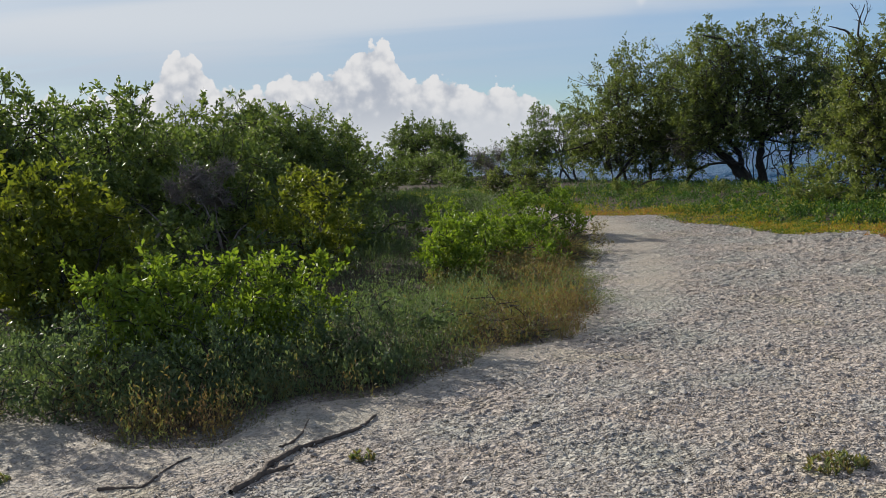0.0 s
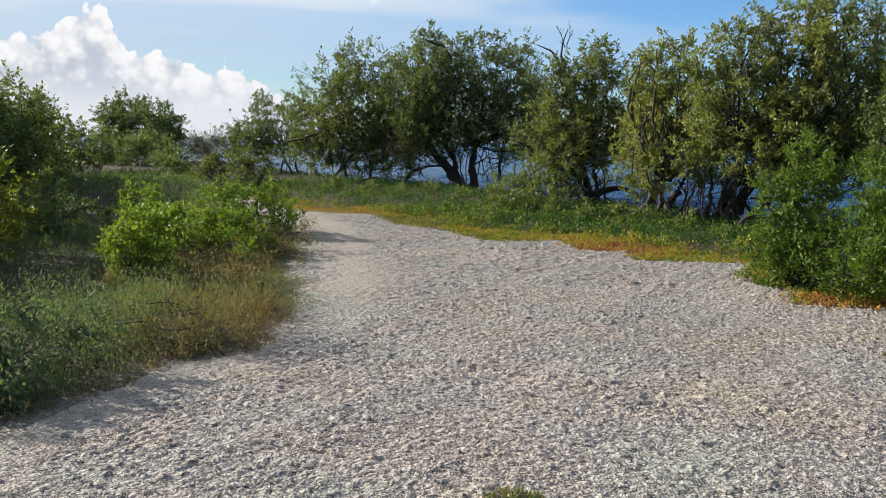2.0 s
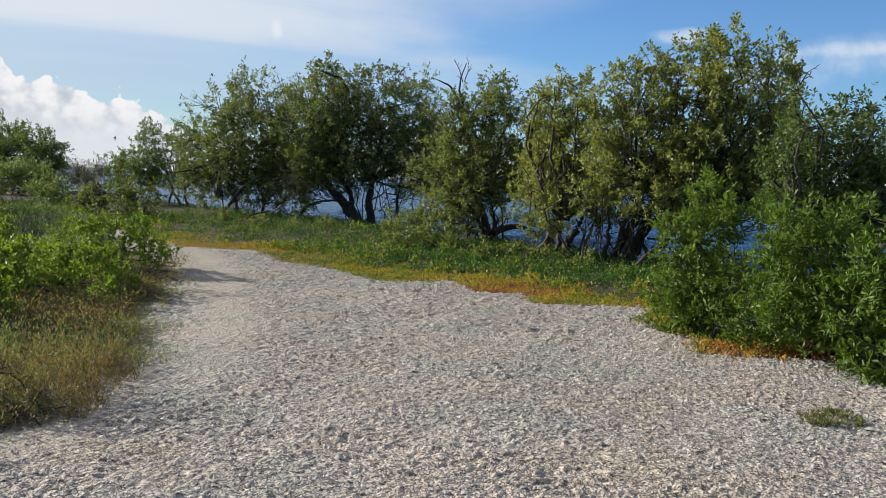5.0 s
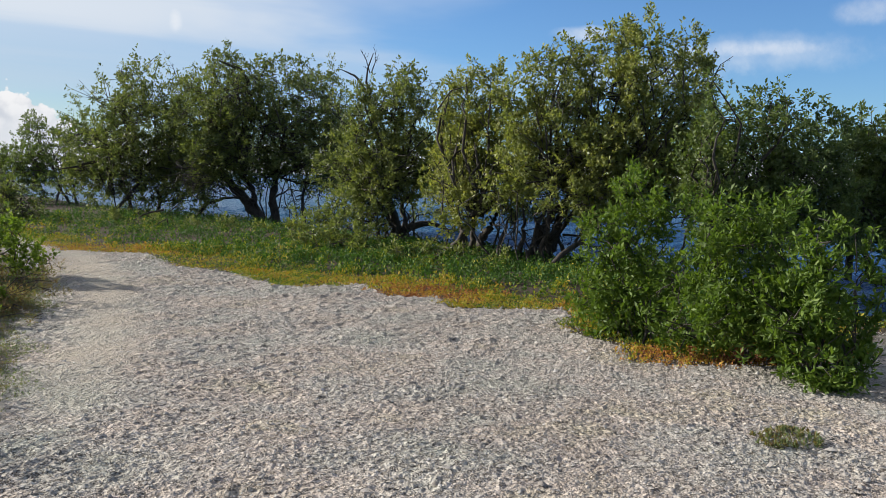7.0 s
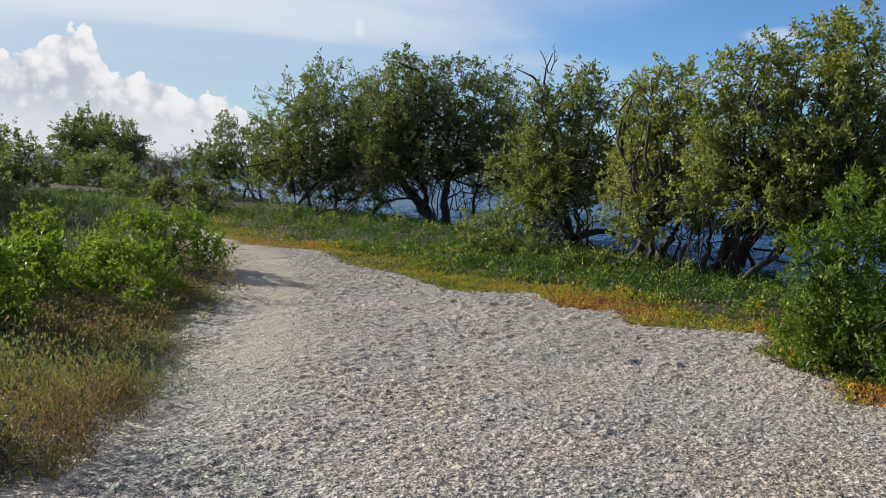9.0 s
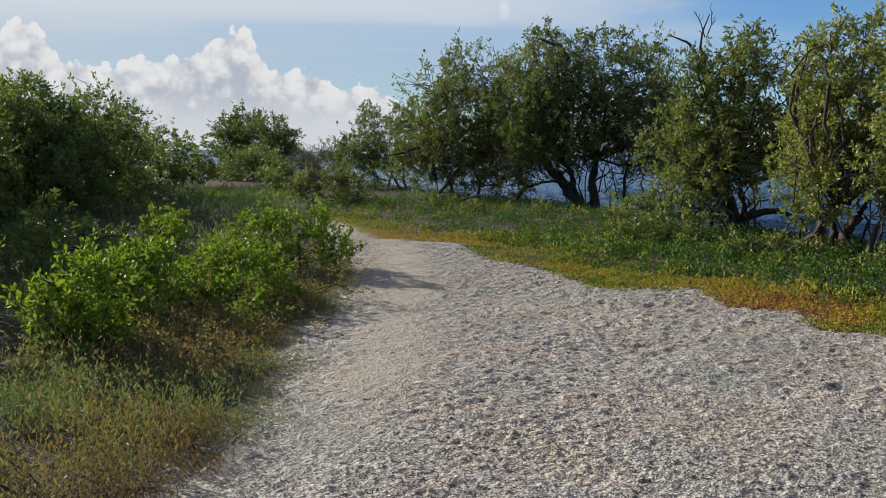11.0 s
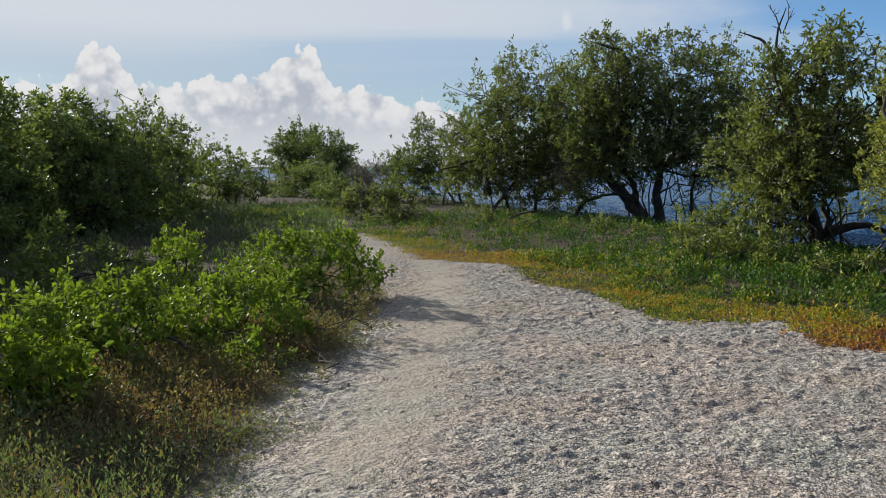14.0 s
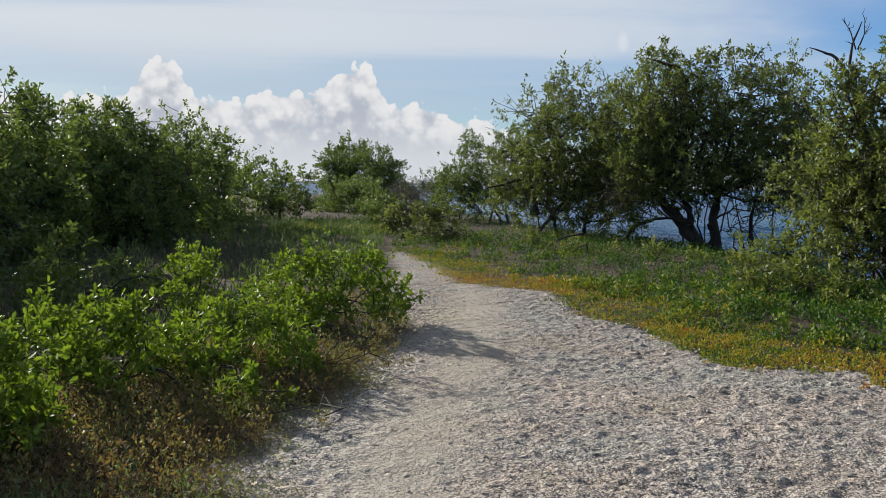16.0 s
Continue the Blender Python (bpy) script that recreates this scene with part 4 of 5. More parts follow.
P_END = dict(base=(2.48, 31.22), clumps=[
    (2.58, 29.99, 0.69, 0.57), (1.89, 31.53, 0.6, 0.57), (3.12, 30.28, 0.28, 0.51), (1.27, 31.7, 0.54, 0.5), (2.4, 29.25, 0.24, 0.42)])
DOME = dict(base=(-2.03, 61.05), clumps=[
    (-3.0, 63.95, 3.38, 1.2), (-0.76, 58.57, 2.83, 1.09), (-4.11, 61.66, 2.89, 0.85), (-1.89, 61.53, 2.09, 1.53), (0.05, 62.1, 2.63, 0.69)])
LOW = dict(base=(-1.33, 52.08), clumps=[
    (-1.55, 52.28, 0.92, 1.28), (0.14, 46.76, 0.56, 1.01), (-2.74, 53.16, 0.61, 1.11), (0.02, 39.89, 0.39, 0.71)])
DEAD = dict(base=(1.75, 46.64), clumps=[
    (1.4, 46.81, 1.14, 0.78), (2.49, 47.55, 1.48, 0.67), (1.92, 44.65, 0.65, 0.68)])
THIN = dict(base=(3.69, 44.57), clumps=[
    (3.29, 44.28, 1.94, 0.62), (3.98, 42.71, 1.57, 0.65), (3.13, 42.93, 1.01, 0.71), (4.34, 42.23, 0.82, 0.59)])
# unseen bushes added behind the thicket, blocking low sun from the grass
BACK_0 = dict(base=(-8.2, 15), clumps=[(-8.39, 14.8, 1.9, 0.95), (-6.29, 16.09, 1.7, 0.95), (-9.12, 16.69, 1.8, 0.95), (-7.97, 13.87, 1.7, 0.95), (-7.89, 17.39, 1.6, 0.95)])
BACK_1 = dict(base=(-8.6, 19), clumps=[(-9.03, 19.23, 2.1, 0.95), (-7.46, 19.55, 1.9, 0.95), (-9.18, 20.04, 2.0, 0.95), (-7.81, 17.75, 1.9, 0.95), (-8.19, 20.92, 1.8, 0.95)])
BACK_2 = dict(base=(-8.4, 23.5), clumps=[(-8.13, 22.94, 2.2, 0.95), (-7.28, 24.21, 2.0, 0.95), (-9.22, 24.79, 2.1, 0.95), (-7.92, 21.85, 2.0, 0.95), (-7.65, 26.09, 1.9, 0.95)])
BACK_3 = dict(base=(-8.0, 28), clumps=[(-8.06, 28.0, 2.2, 0.95), (-6.81, 29.28, 2.0, 0.95), (-8.33, 28.94, 2.1, 0.95), (-7.88, 26.28, 2.0, 0.95), (-8.13, 29.41, 1.9, 0.95)])
BACK_4 = dict(base=(-7.6, 32.5), clumps=[(-7.49, 32.15, 2.1, 0.95), (-6.05, 33.67, 1.9, 0.95), (-8.81, 33.49, 2.0, 0.95), (-7.48, 31.52, 1.9, 0.95), (-7.65, 33.95, 1.8, 0.95)])
BACK_5 = dict(base=(-7.2, 37), clumps=[(-7.21, 37.11, 1.9, 0.95), (-6.3, 38.39, 1.7, 0.95), (-8.03, 38.44, 1.8, 0.95), (-7.16, 35.59, 1.7, 0.95), (-7.05, 38.22, 1.6, 0.95)])
SHORE = "trees along the shore"
plant("mangrove_tree", T_FAR, "slender dark mangrove tree with open crown by the water", "tree", SHORE, 0.117, 168, LEAF_DARK, trunk=0.056, stems=3, spread=0.5, sparse=0.5, skirt=0.95, bare=0.22, slim=0.42, props=6)
plant("mangrove_tree", T_BACK, "dense dark green mangrove tree with bare twigs on top", "tree", SHORE, 0.111, 180, LEAF_OLIVE, trunk=0.065, ripe=-0.08, stems=3, spread=0.5, skirt=0.75, bare=0.18, sparse=0.74, slim=0.42, props=9)
plant("mangrove_tree", T_LEAN, "old mangrove tree with thick leaning trunk by the water", "tree", SHORE, 0.103, 216, LEAF_OLIVE, trunk=0.08, ripe=-0.08, stems=2, spread=0.5, skirt=1.0, bare=0.2, sparse=0.64, slim=0.42, props=14)
plant("buttonwood_tree", T_FORK, "olive green buttonwood tree with forked low trunk and bare top", "tree", SHORE, 0.082, 384, LEAF_OLIVE, trunk=0.07, stems=3, spread=0.45, skirt=0.95, bare=0.18, slim=0.42, sparse=0.68, props=12)
plant("buttonwood_tree", T_MID, "yellowish buttonwood tree with short crooked trunk", "tree", SHORE, 0.080, 416, LEAF_OLIVE, trunk=0.074, stems=2, spread=0.3, ripe=0.22, skirt=0.95, bare=0.18, slim=0.42, sparse=0.75, props=6)
plant("buttonwood_tree", T_BIG, "tall olive green buttonwood tree with several stems", "tree", SHORE, 0.082, 344, LEAF_OLIVE, trunk=0.055, stems=4, spread=0.5, ripe=0.14, skirt=0.95, bare=0.18, slim=0.42, sparse=0.72, props=9)
plant("buttonwood_tree", T_DARK, "dark leafy buttonwood tree behind the bright shrub", "tree", SHORE, 0.082, 344, LEAF_DARK, trunk=0.074, stems=3, spread=0.4, skirt=0.5, slim=0.42, sparse=0.75, props=4)
plant("mangrove_tree", T_EDGE, "dark mangrove tree standing out over the blue water", "tree", SHORE, 0.094, 264, LEAF_DARK, trunk=0.062, stems=3, spread=0.5, skirt=0.6, slim=0.42)

RIGHT_SHRUBS = "bright shrubs at the gravel's edge"
plant("shrub", B_R1, "bright green leafy shrub with narrow upright leaves", "shrub", RIGHT_SHRUBS, 0.066, 540, LEAF_BRIGHT, trunk=0.014, stems=7, spread=0.14, lift=0.9, skirt=0.0, slim=0.34, ripe=-0.26)
plant("shrub", B_R2, "tall bright green shrub with pale upright shoots", "shrub", RIGHT_SHRUBS, 0.066, 540, LEAF_BRIGHT, trunk=0.014, stems=7, spread=0.14, lift=1.1, skirt=0.0, slim=0.34, ripe=-0.26)
plant("shrub", B_R3, "spreading green shrub casting shade on the gravel", "shrub", RIGHT_SHRUBS, 0.066, 540, LEAF_BRIGHT, trunk=0.014, stems=6, spread=0.12, rich=True, lift=0.7, skirt=0.0, slim=0.34, ripe=-0.26)

# ---- thicket on the land side ----
THICKET = "mangrove thicket"
for spec, text, size, dens in ((L_A, "dense tall mangrove bush, dark against the light", 0.095, 260), (L_B, "dense mangrove bush with sunlit crown", 0.095, 240),
                               (L_C, "dark mangrove bush with dead twigs below", 0.10, 220), (L_D, "rounded dark mangrove bush farther off", 0.11, 190),
                               (W_A, "dark mangrove bush with sunlit top leaves", 0.12, 170), (W_B, "tall shaded mangrove bush above dark grass", 0.115, 180),
                               (W_C, "large shaded mangrove bush above dark grass", 0.11, 200), (W_F, "far row of low mangrove bushes", 0.14, 140)):
    plant("mangrove_bush", spec, text, "bush", THICKET, size, dens, LEAF_DARK, trunk=0.06, stems=4, spread=0.5, ripe=0.14, skirt=0.0, bare=0.2, sparse=0.74)
# the added hidden row, there only to close light gaps in the thicket
for spec in (BACK_0, BACK_1, BACK_2, BACK_3, BACK_4, BACK_5):
    plant("mangrove_bush", spec, "unseen mangrove bush added behind the thicket to block the sun", "bush", THICKET, 0.19, 44, LEAF_DARK, trunk=0.05, stems=3, spread=0.5, skirt=0.0)
plant("mangrove_bush", L_E, "low dark mangrove bush with dry twigs", "bush", THICKET, 0.075, 330, LEAF_DARK, trunk=0.03, stems=4, spread=0.4, skirt=0.0, ripe=0.05)
plant("mangrove_bush", L_G, "low shaded bush beside the dark grass", "bush", THICKET, 0.085, 260, LEAF_DARK, trunk=0.03, stems=4, spread=0.4, skirt=0.0)
YELLOW = "yellowing shrubs before the thicket"
plant("shrub", L_Y1, "yellow-green sunlit shrub before the dark thicket", "shrub", YELLOW, 0.085, 330, LEAF_YELLOW, trunk=0.03, stems=4, spread=0.3, skirt=0.0)
plant("shrub", L_Y2, "open yellow-green shrub with bare branches below", "shrub", YELLOW, 0.085, 260, LEAF_YELLOW, trunk=0.03, stems=4, spread=0.3, skirt=0.0)

FRONT = "low bright shrubs along the path"
for spec, text in ((F_END, "rounded bright green shrub at the bend of the path"), (F_SPRIG, "small upright green shrub behind the others"),
                   (F_B, "low bright green shrub with rounded leaves beside the path"), (F_C, "low bright green shrub with rounded leaves and dry twigs"),
                   (F_D, "low sunlit green shrub with large rounded leaves"), (F_G, "low leafy lime-green shrub among grey herbs")):
    plant("shrub", spec, text, "shrub", FRONT, 0.056, 420, LEAF_BRIGHT, ripe=0.16 if spec is F_G else 0.05, trunk=0.018, stems=4, spread=0.3, rich=True, lift=0.7, skirt=0.0, shoots_long=0.08, squash=0.85)

FARSIDE = "far bushes by the point"
plant("bush", P_END, "open twiggy green bush where the path narrows", "bush", FARSIDE, 0.09, 200, LEAF_OLIVE, trunk=0.03, stems=6, spread=0.7, bare=0.7, ripe=-0.05, shoots_long=0.1, squash=0.75, skirt=0.0)
plant("mangrove_tree", DOME, "round-topped mangrove tree far along the shore", "tree", FARSIDE, 0.16, 150, LEAF_DARK, trunk=0.062, stems=4, spread=0.8, skirt=0.0)
plant("bush", LOW, "low pale green bush below the round tree", "bush", FARSIDE, 0.12, 150, LEAF_DARK, trunk=0.04, stems=4, spread=0.6, ripe=0.08, shoots_long=0.05, skirt=0.0)
plant("dead_bush", DEAD, "bare grey dead bush against the sea", "bush", FARSIDE, 0.12, 160, wood=DEADWOOD, trunk=0.04, stems=6, spread=0.9, per=1, bare=1.0, sparse=0.2)
plant("bush", THIN, "thin half-bare bush against the sea", "bush", FARSIDE, 0.12, 110, LEAF_DARK, trunk=0.04, stems=5, spread=0.7, bare=0.8)

GREY = "grey herb bushes at the gravel's edge"
for spec, text, ripe in ((S_A, "grey-green herb bush with fine upright sprigs", 0.0), (S_B, "shaded grey-green herb bush above the gravel", -0.02), (S_C, "dark grey-green herb bush with upright sprigs", -0.03),
                         (S_H, "straw-yellow and rust herb bush drooping over the gravel", 0.42), (S_W, "dry brown herb tufts below the green shrubs", 0.45)):
    plant("herb_bush", spec, text, "herb", GREY, 0.042, 560, SAGE, trunk=0.008, stems=5, spread=0.3, lift=1.8, ripe=ripe, skirt=0.0, per=8, slim=0.22 if ripe > 0.3 else 0.4, squash=0.85)
STRIP = "low plants before the trees"
for spec, text in ((C_A, "low olive green bush under the forked tree"), (C_B, "low green bush at the water's edge"), (C_C, "low dark green bushes under the leaning tree")):
    plant("bush", spec, text, "bush", STRIP, 0.08, 330, LEAF_OLIVE, trunk=0.012, stems=4, spread=0.5, skirt=0.0)
plant("weed", WEED, "single thin dry weed standing in the groundcover", "weed", STRIP, 0.05, 160, SAGE, trunk=0.008, stems=4, spread=0.08, ripe=0.3, bare=1.0)
plant("fallen_branch", LOWBR, "low bare drooping branch over the groundcover", "branch", STRIP, 0.06, 120, LEAF_OLIVE, trunk=0.012, stems=2, spread=0.1, bare=1.0)
plant("dead_bush", L_DEAD, "dead purple-grey tangle of twigs in the thicket", "bush", THICKET, 0.03, 500, SAGE, DEADWOOD, trunk=0.02, stems=5, spread=0.4, per=1, bare=1.0, sparse=0.35)

# ---- herbs, grass and gravel ----


def herbs(name, xy, tall, ripe, mat, label, category, per=6, leaf=0.05, slim=0.42, lean=0.5):
    """Small upright sprigs, each a stem's worth of leaves."""
    n = len(xy)
    z = height(xy[:, 0], xy[:, 1])
    k = np.repeat(np.arange(n), per)
    q = len(k)
    up = rng.uniform(0.05, 1.0, q)
    tilt = rng.normal(0, 0.22, (n, 2))[k]
    base = np.stack([xy[k, 0] + tilt[:, 0] * up * tall[k], xy[k, 1] + tilt[:, 1] * up * tall[k], z[k] + up * tall[k] - leaf * 0.5], 1)
    ax = unit(rng.normal(0, lean, (q, 3)) + np.array([0, 0, 1.0]))
    size = leaf * rng.uniform(0.6, 1.3, q) * np.clip(tall[k] * 7, 0.45, 1)
    v, f = leaves(base, ax, size, size * slim, 0.2)
    me = mesh_from(name, v, f, mat, {"ripe": np.repeat(ripe[k], 4)})
    return tagged(new(name, me), label, category, kind="stuff")


def tussocks(n, x0, x1, y0, y1, each, r):
    """Points gathered in round tussocks: places, height factor and a chance shared by a tussock."""
    m = n // each
    c = scatter(m, x0, x1, y0, y1)
    rad = r * rng.uniform(0.6, 1.5, m)
    own = rng.normal(0, 1, m)
    k = np.repeat(np.arange(m), each)
    q = np.sqrt(rng.random(len(k)))
    ang = rng.uniform(0, 6.283, len(k))
    xy = c[k] + np.stack([np.cos(ang), np.sin(ang)], 1) * (q * rad[k])[:, None]
    return np.concatenate([xy, ((1.1 - 0.75 * q * q) * np.exp(0.28 * own[k]))[:, None], rng.normal(0, 1, m)[k][:, None]], 1)


def scatter(n, x0, x1, y0, y1):
    return np.stack([rng.uniform(x0, x1, n), rng.uniform(y0, y1, n)], 1)


# succulent groundcover between gravel and water
xy = np.concatenate([tussocks(30000, 2.0, 12.6, 6.4, 20, 16, 0.2), tussocks(9000, 1.5, 11.5, 20, 34, 16, 0.25), tussocks(2500, -1, 9, 34, 60, 10, 0.4), tussocks(4200, -2.6, 1.2, 31.5, 40, 14, 0.3)])
dome, own, xy = xy[:, 2], xy[:, 3], xy[:, :2]
d = edge_distance(xy)
right = (d > 0.02 + 0.14 * wave(xy[:, 0], xy[:, 1], 0.4, 2.0)) & (xy[:, 0] < shore(xy[:, 1]) - 0.5) & ((xy[:, 0] > 2.6 - 0.11 * np.maximum(xy[:, 1] - 18, 0)) | (xy[:, 1] > 31.5))
xy, d, dome, own = xy[right], d[right], dome[right], own[right]
rim = np.exp(-np.maximum(d, 0) / np.maximum(0.12, 0.85 + 0.6 * wave(xy[:, 0], xy[:, 1], 1.7, 7.0)))
patchy = wave(xy[:, 0], xy[:, 1], 1.3, 4.0)
ripe = 0.42 * rim + 0.24 * patchy * rim + 0.22 * wave(xy[:, 0], xy[:, 1], 1.2, 1.0) - 0.09 + 0.07 * own
mat_low = np.ones(len(xy))
for cx, cy, r, more in ((-0.6, 35.5, 2.2, 0.34), (6.35, 12.0, 0.75, 0.46), (6.5, 7.4, 0.6, 0.52), (3.4, 19.6, 1.2, 0.42), (7.4, 10.5, 0.9, 0.26), (5.6, 14.3, 1.2, 0.24), (4.9, 16.4, 0.9, 0.22)):
    spot = np.exp(-((xy[:, 0] - cx) ** 2 + (xy[:, 1] - cy) ** 2) / r ** 2)
    ripe += more * spot * (0.8 + 0.5 * wave(xy[:, 0], xy[:, 1], 0.35, cx))
    mat_low *= 1 - 0.55 * spot
tall = 0.03 + 0.18 * (1 - np.exp(-np.maximum(d, 0) / 1.1)) * (0.8 + 0.7 * wave(xy[:, 0], xy[:, 1], 0.8, 2.0) + 0.5 * wave(xy[:, 0], xy[:, 1], 0.27, 5.0)) + 0.10 * rng.random(len(xy)) ** 3
herbs("groundcover", xy, np.maximum(tall * mat_low * (0.5 + 0.5 * dome), 0.03), ripe, COVER, "green succulent groundcover, yellow and rust red at its rim", "groundcover", 6, 0.055, 0.47, 1.0)

# the low mat of small leaves along its rim: lime, orange and rust by stretches
xy = np.concatenate([scatter(40000, 4.0, 9.0, 6.4, 15.5), scatter(24000, 1.4, 7.5, 15.5, 26)])
d = edge_distance(xy)
wide = 0.95 + 0.42 * wave(xy[:, 0], xy[:, 1], 1.4, 7.0) + 1.0 * np.exp(-((xy[:, 1] - 19.6) / 1.5) ** 2) + 0.6 * np.exp(-((xy[:, 1] - 16.2) / 1.5) ** 2)
low_mat = (d > -0.12 + 0.22 * wave(xy[:, 0], xy[:, 1], 0.6, 2.0) + 0.14 * wave(xy[:, 0], xy[:, 1], 0.2, 4.0)) & (d < np.maximum(wide, 0.24)) & (xy[:, 0] > 2.6 - 0.11 * np.maximum(xy[:, 1] - 18, 0)) & (xy[:, 1] > 6.7)
xy = xy[low_mat]
tone = np.interp(xy[:, 1], (6.8, 7.7, 8.2, 9.2, 9.9, 10.7, 11.3, 11.8, 12.4, 13.0, 13.6, 15.0, 17.4, 18.3, 19.6, 21, 25), (0.86, 0.84, 0.36, 0.34, 0.52, 0.48, 0.62, 0.88, 0.82, 0.54, 0.46, 0.40, 0.39, 0.60, 0.68, 0.50, 0.36))
tone += 0.22 * wave(xy[:, 0], xy[:, 1], 0.7, 3.0) + 0.16 * wave(xy[:, 0], xy[:, 1], 0.17, 1.0) - 0.24
herbs("low_mat", xy, 0.03 + 0.045 * rng.random(len(xy)), tone, COVER, "low mat of small succulent leaves, lime, orange and rust", "groundcover", 5, 0.059, 0.5, 0.9)

# grey-green herbs on the land side
xy = np.concatenate([tussocks(20000, -5.0, 1.9, 4.6, 9.0, 18, 0.17), tussocks(15000, -2.4, 2.4, 9, 17, 16, 0.15)])
dome, own, xy = xy[:, 2], xy[:, 3], xy[:, :2]
d = edge_distance(xy)
left = (d > -0.10 + 0.16 * wave(xy[:, 0], xy[:, 1], 0.3, 5.0)) & (xy[:, 0] < 2.3 - 0.13 * np.maximum(xy[:, 1] - 17, 0))
xy, d, dome, own = xy[left], d[left], dome[left], own[left]
flank = np.exp(-((xy[:, 1] - 10.4) / 1.7) ** 2)
thin = rng.random(len(xy)) > 0.6 * flank * (0.9 + 0.6 * wave(xy[:, 0], xy[:, 1], 0.5, 2.2))
xy, d, flank, dome, own = xy[thin], d[thin], flank[thin], dome[thin], own[thin]
rim = np.exp(-np.maximum(d, 0) / 0.35)
hump = np.exp(-(((xy[:, 0] - 0.6) / 0.6) ** 2 + ((xy[:, 1] - 7.8) / 1.15) ** 2))
ripe = -0.06 + 0.62 * rim * (0.7 + 0.5 * wave(xy[:, 0], xy[:, 1], 0.7, 1.5)) + 0.56 * hump + 0.16 * wave(xy[:, 0], xy[:, 1], 0.9, 0.3) + 0.06 * flank * (0.6 + 0.8 * wave(xy[:, 0], xy[:, 1], 0.6, 0.9))
ripe += 0.10 * own + 0.55 * np.exp(-(((xy[:, 0] - -1.79) / 0.35) ** 2 + ((xy[:, 1] - 5.04) / 0.22) ** 2))
near = np.clip((10.5 - xy[:, 1]) / 3, 0, 1)
tall = 0.06 + (0.08 + 0.34 * near) * (1 - np.exp(-np.maximum(d + 0.05, 0) / (0.45 - 0.35 * near))) * (0.85 + 0.45 * wave(xy[:, 0], xy[:, 1], 0.7, 3.0) + 0.3 * wave(xy[:, 0], xy[:, 1], 0.24, 1.0)) + 0.16 * hump
herbs("herbs", xy, np.maximum(tall * dome, 0.04), ripe, SAGE, "grey-green coastal herbs with rust-coloured dry rim", "herbs", 8, 0.032, 0.28, 0.5)

# shaded grass under the thicket
xy = tussocks(9000, -9, 2.4, 13.5, 42, 10, 0.35)
dome, own, xy = xy[:, 2], xy[:, 3], xy[:, :2]
off_path = (edge_distance(xy) > 0.1) & (xy[:, 0] < np.interp(xy[:, 1], (13, 17, 22, 30, 42), (1.2, 1.6, 1.6, 1.2, -0.5)))
xy, dome, own = xy[off_path], dome[off_path], own[off_path]
herbs("grass", xy, 0.30 * dome, -0.12 + 0.07 * own, SAGE, "dark rough grass in the shade of the thicket", "grass", 6, 0.12, 0.16, 0.5)

# dry brown and olive mat creeping onto the path
xy = np.concatenate([scatter(24000, -2.2, 2.7, 4.6, 18), scatter(26000, -0.8, 2.3, 8.0, 13.5)])
d = edge_distance(xy)
creep = (d > -0.22 + 0.20 * wave(xy[:, 0], xy[:, 1], 0.45, 5.0) + 0.08 * wave(xy[:, 0], xy[:, 1], 0.13, 2.0)) & (d < 0.75 + 1.1 * np.clip(xy[:, 1] - 8.5, 0, 1)) & (xy[:, 0] < 2.6)
xy, d = xy[creep], d[creep]
under = np.clip((xy[:, 1] - 9.2) / 1.2, 0, 1) * np.clip((d + 0.05) / 0.2, 0, 1)
tone = 0.22 + 0.34 * under + 0.26 * wave(xy[:, 0], xy[:, 1], 0.8, 0.7) + 0.12 * wave(xy[:, 0], xy[:, 1], 0.25, 4.0)
herbs("dry_mat", xy, 0.025 + (0.07 + 0.16 * under) * rng.random(len(xy)) * np.clip(d + 0.5, 0.2, 1), tone, SAGE, "low olive and rust-brown herb mat creeping over the gravel", "groundcover", 3, 0.033, 0.44, 0.8)

# tufts standing alone on the gravel
for x, y, r, n in ((5.6, 5.35, 0.19, 80), (1.71, 3.85, 0.12, 45), (-0.6, 4.33, 0.05, 14), (-2.6, 4.3, 0.07, 20)):
    ang, rad = rng.uniform(0, 6.28, n), r * np.sqrt(rng.random(n))
    pts = np.stack([np.cos(ang) * rad * 1.3, np.sin(ang) * rad], 1)
    th = thing("herb_tuft", x, y, float(height(np.array([x]), np.array([y]))[0]), "small olive green herb tuft growing alone in the gravel", "herb", "tufts on the gravel")
    k = np.repeat(np.arange(n), 12)
    tl = 0.07 * (1.2 - rad / r)[k]
    b = np.stack([pts[k, 0], pts[k, 1], rng.uniform(0, 1, len(k)) * tl], 1)
    v, f = leaves(b, rng.normal(0, 0.6, (len(k), 3)) + np.array([0, 0, 0.9]), 0.034 * rng.uniform(0.6, 1.3, len(k)), 0.010, 0.2)
    part("leaves", mesh_from("tuft", v, f, SAGE, {"ripe": np.repeat(rng.uniform(0.2, 0.5, n)[k], 4)}), th)

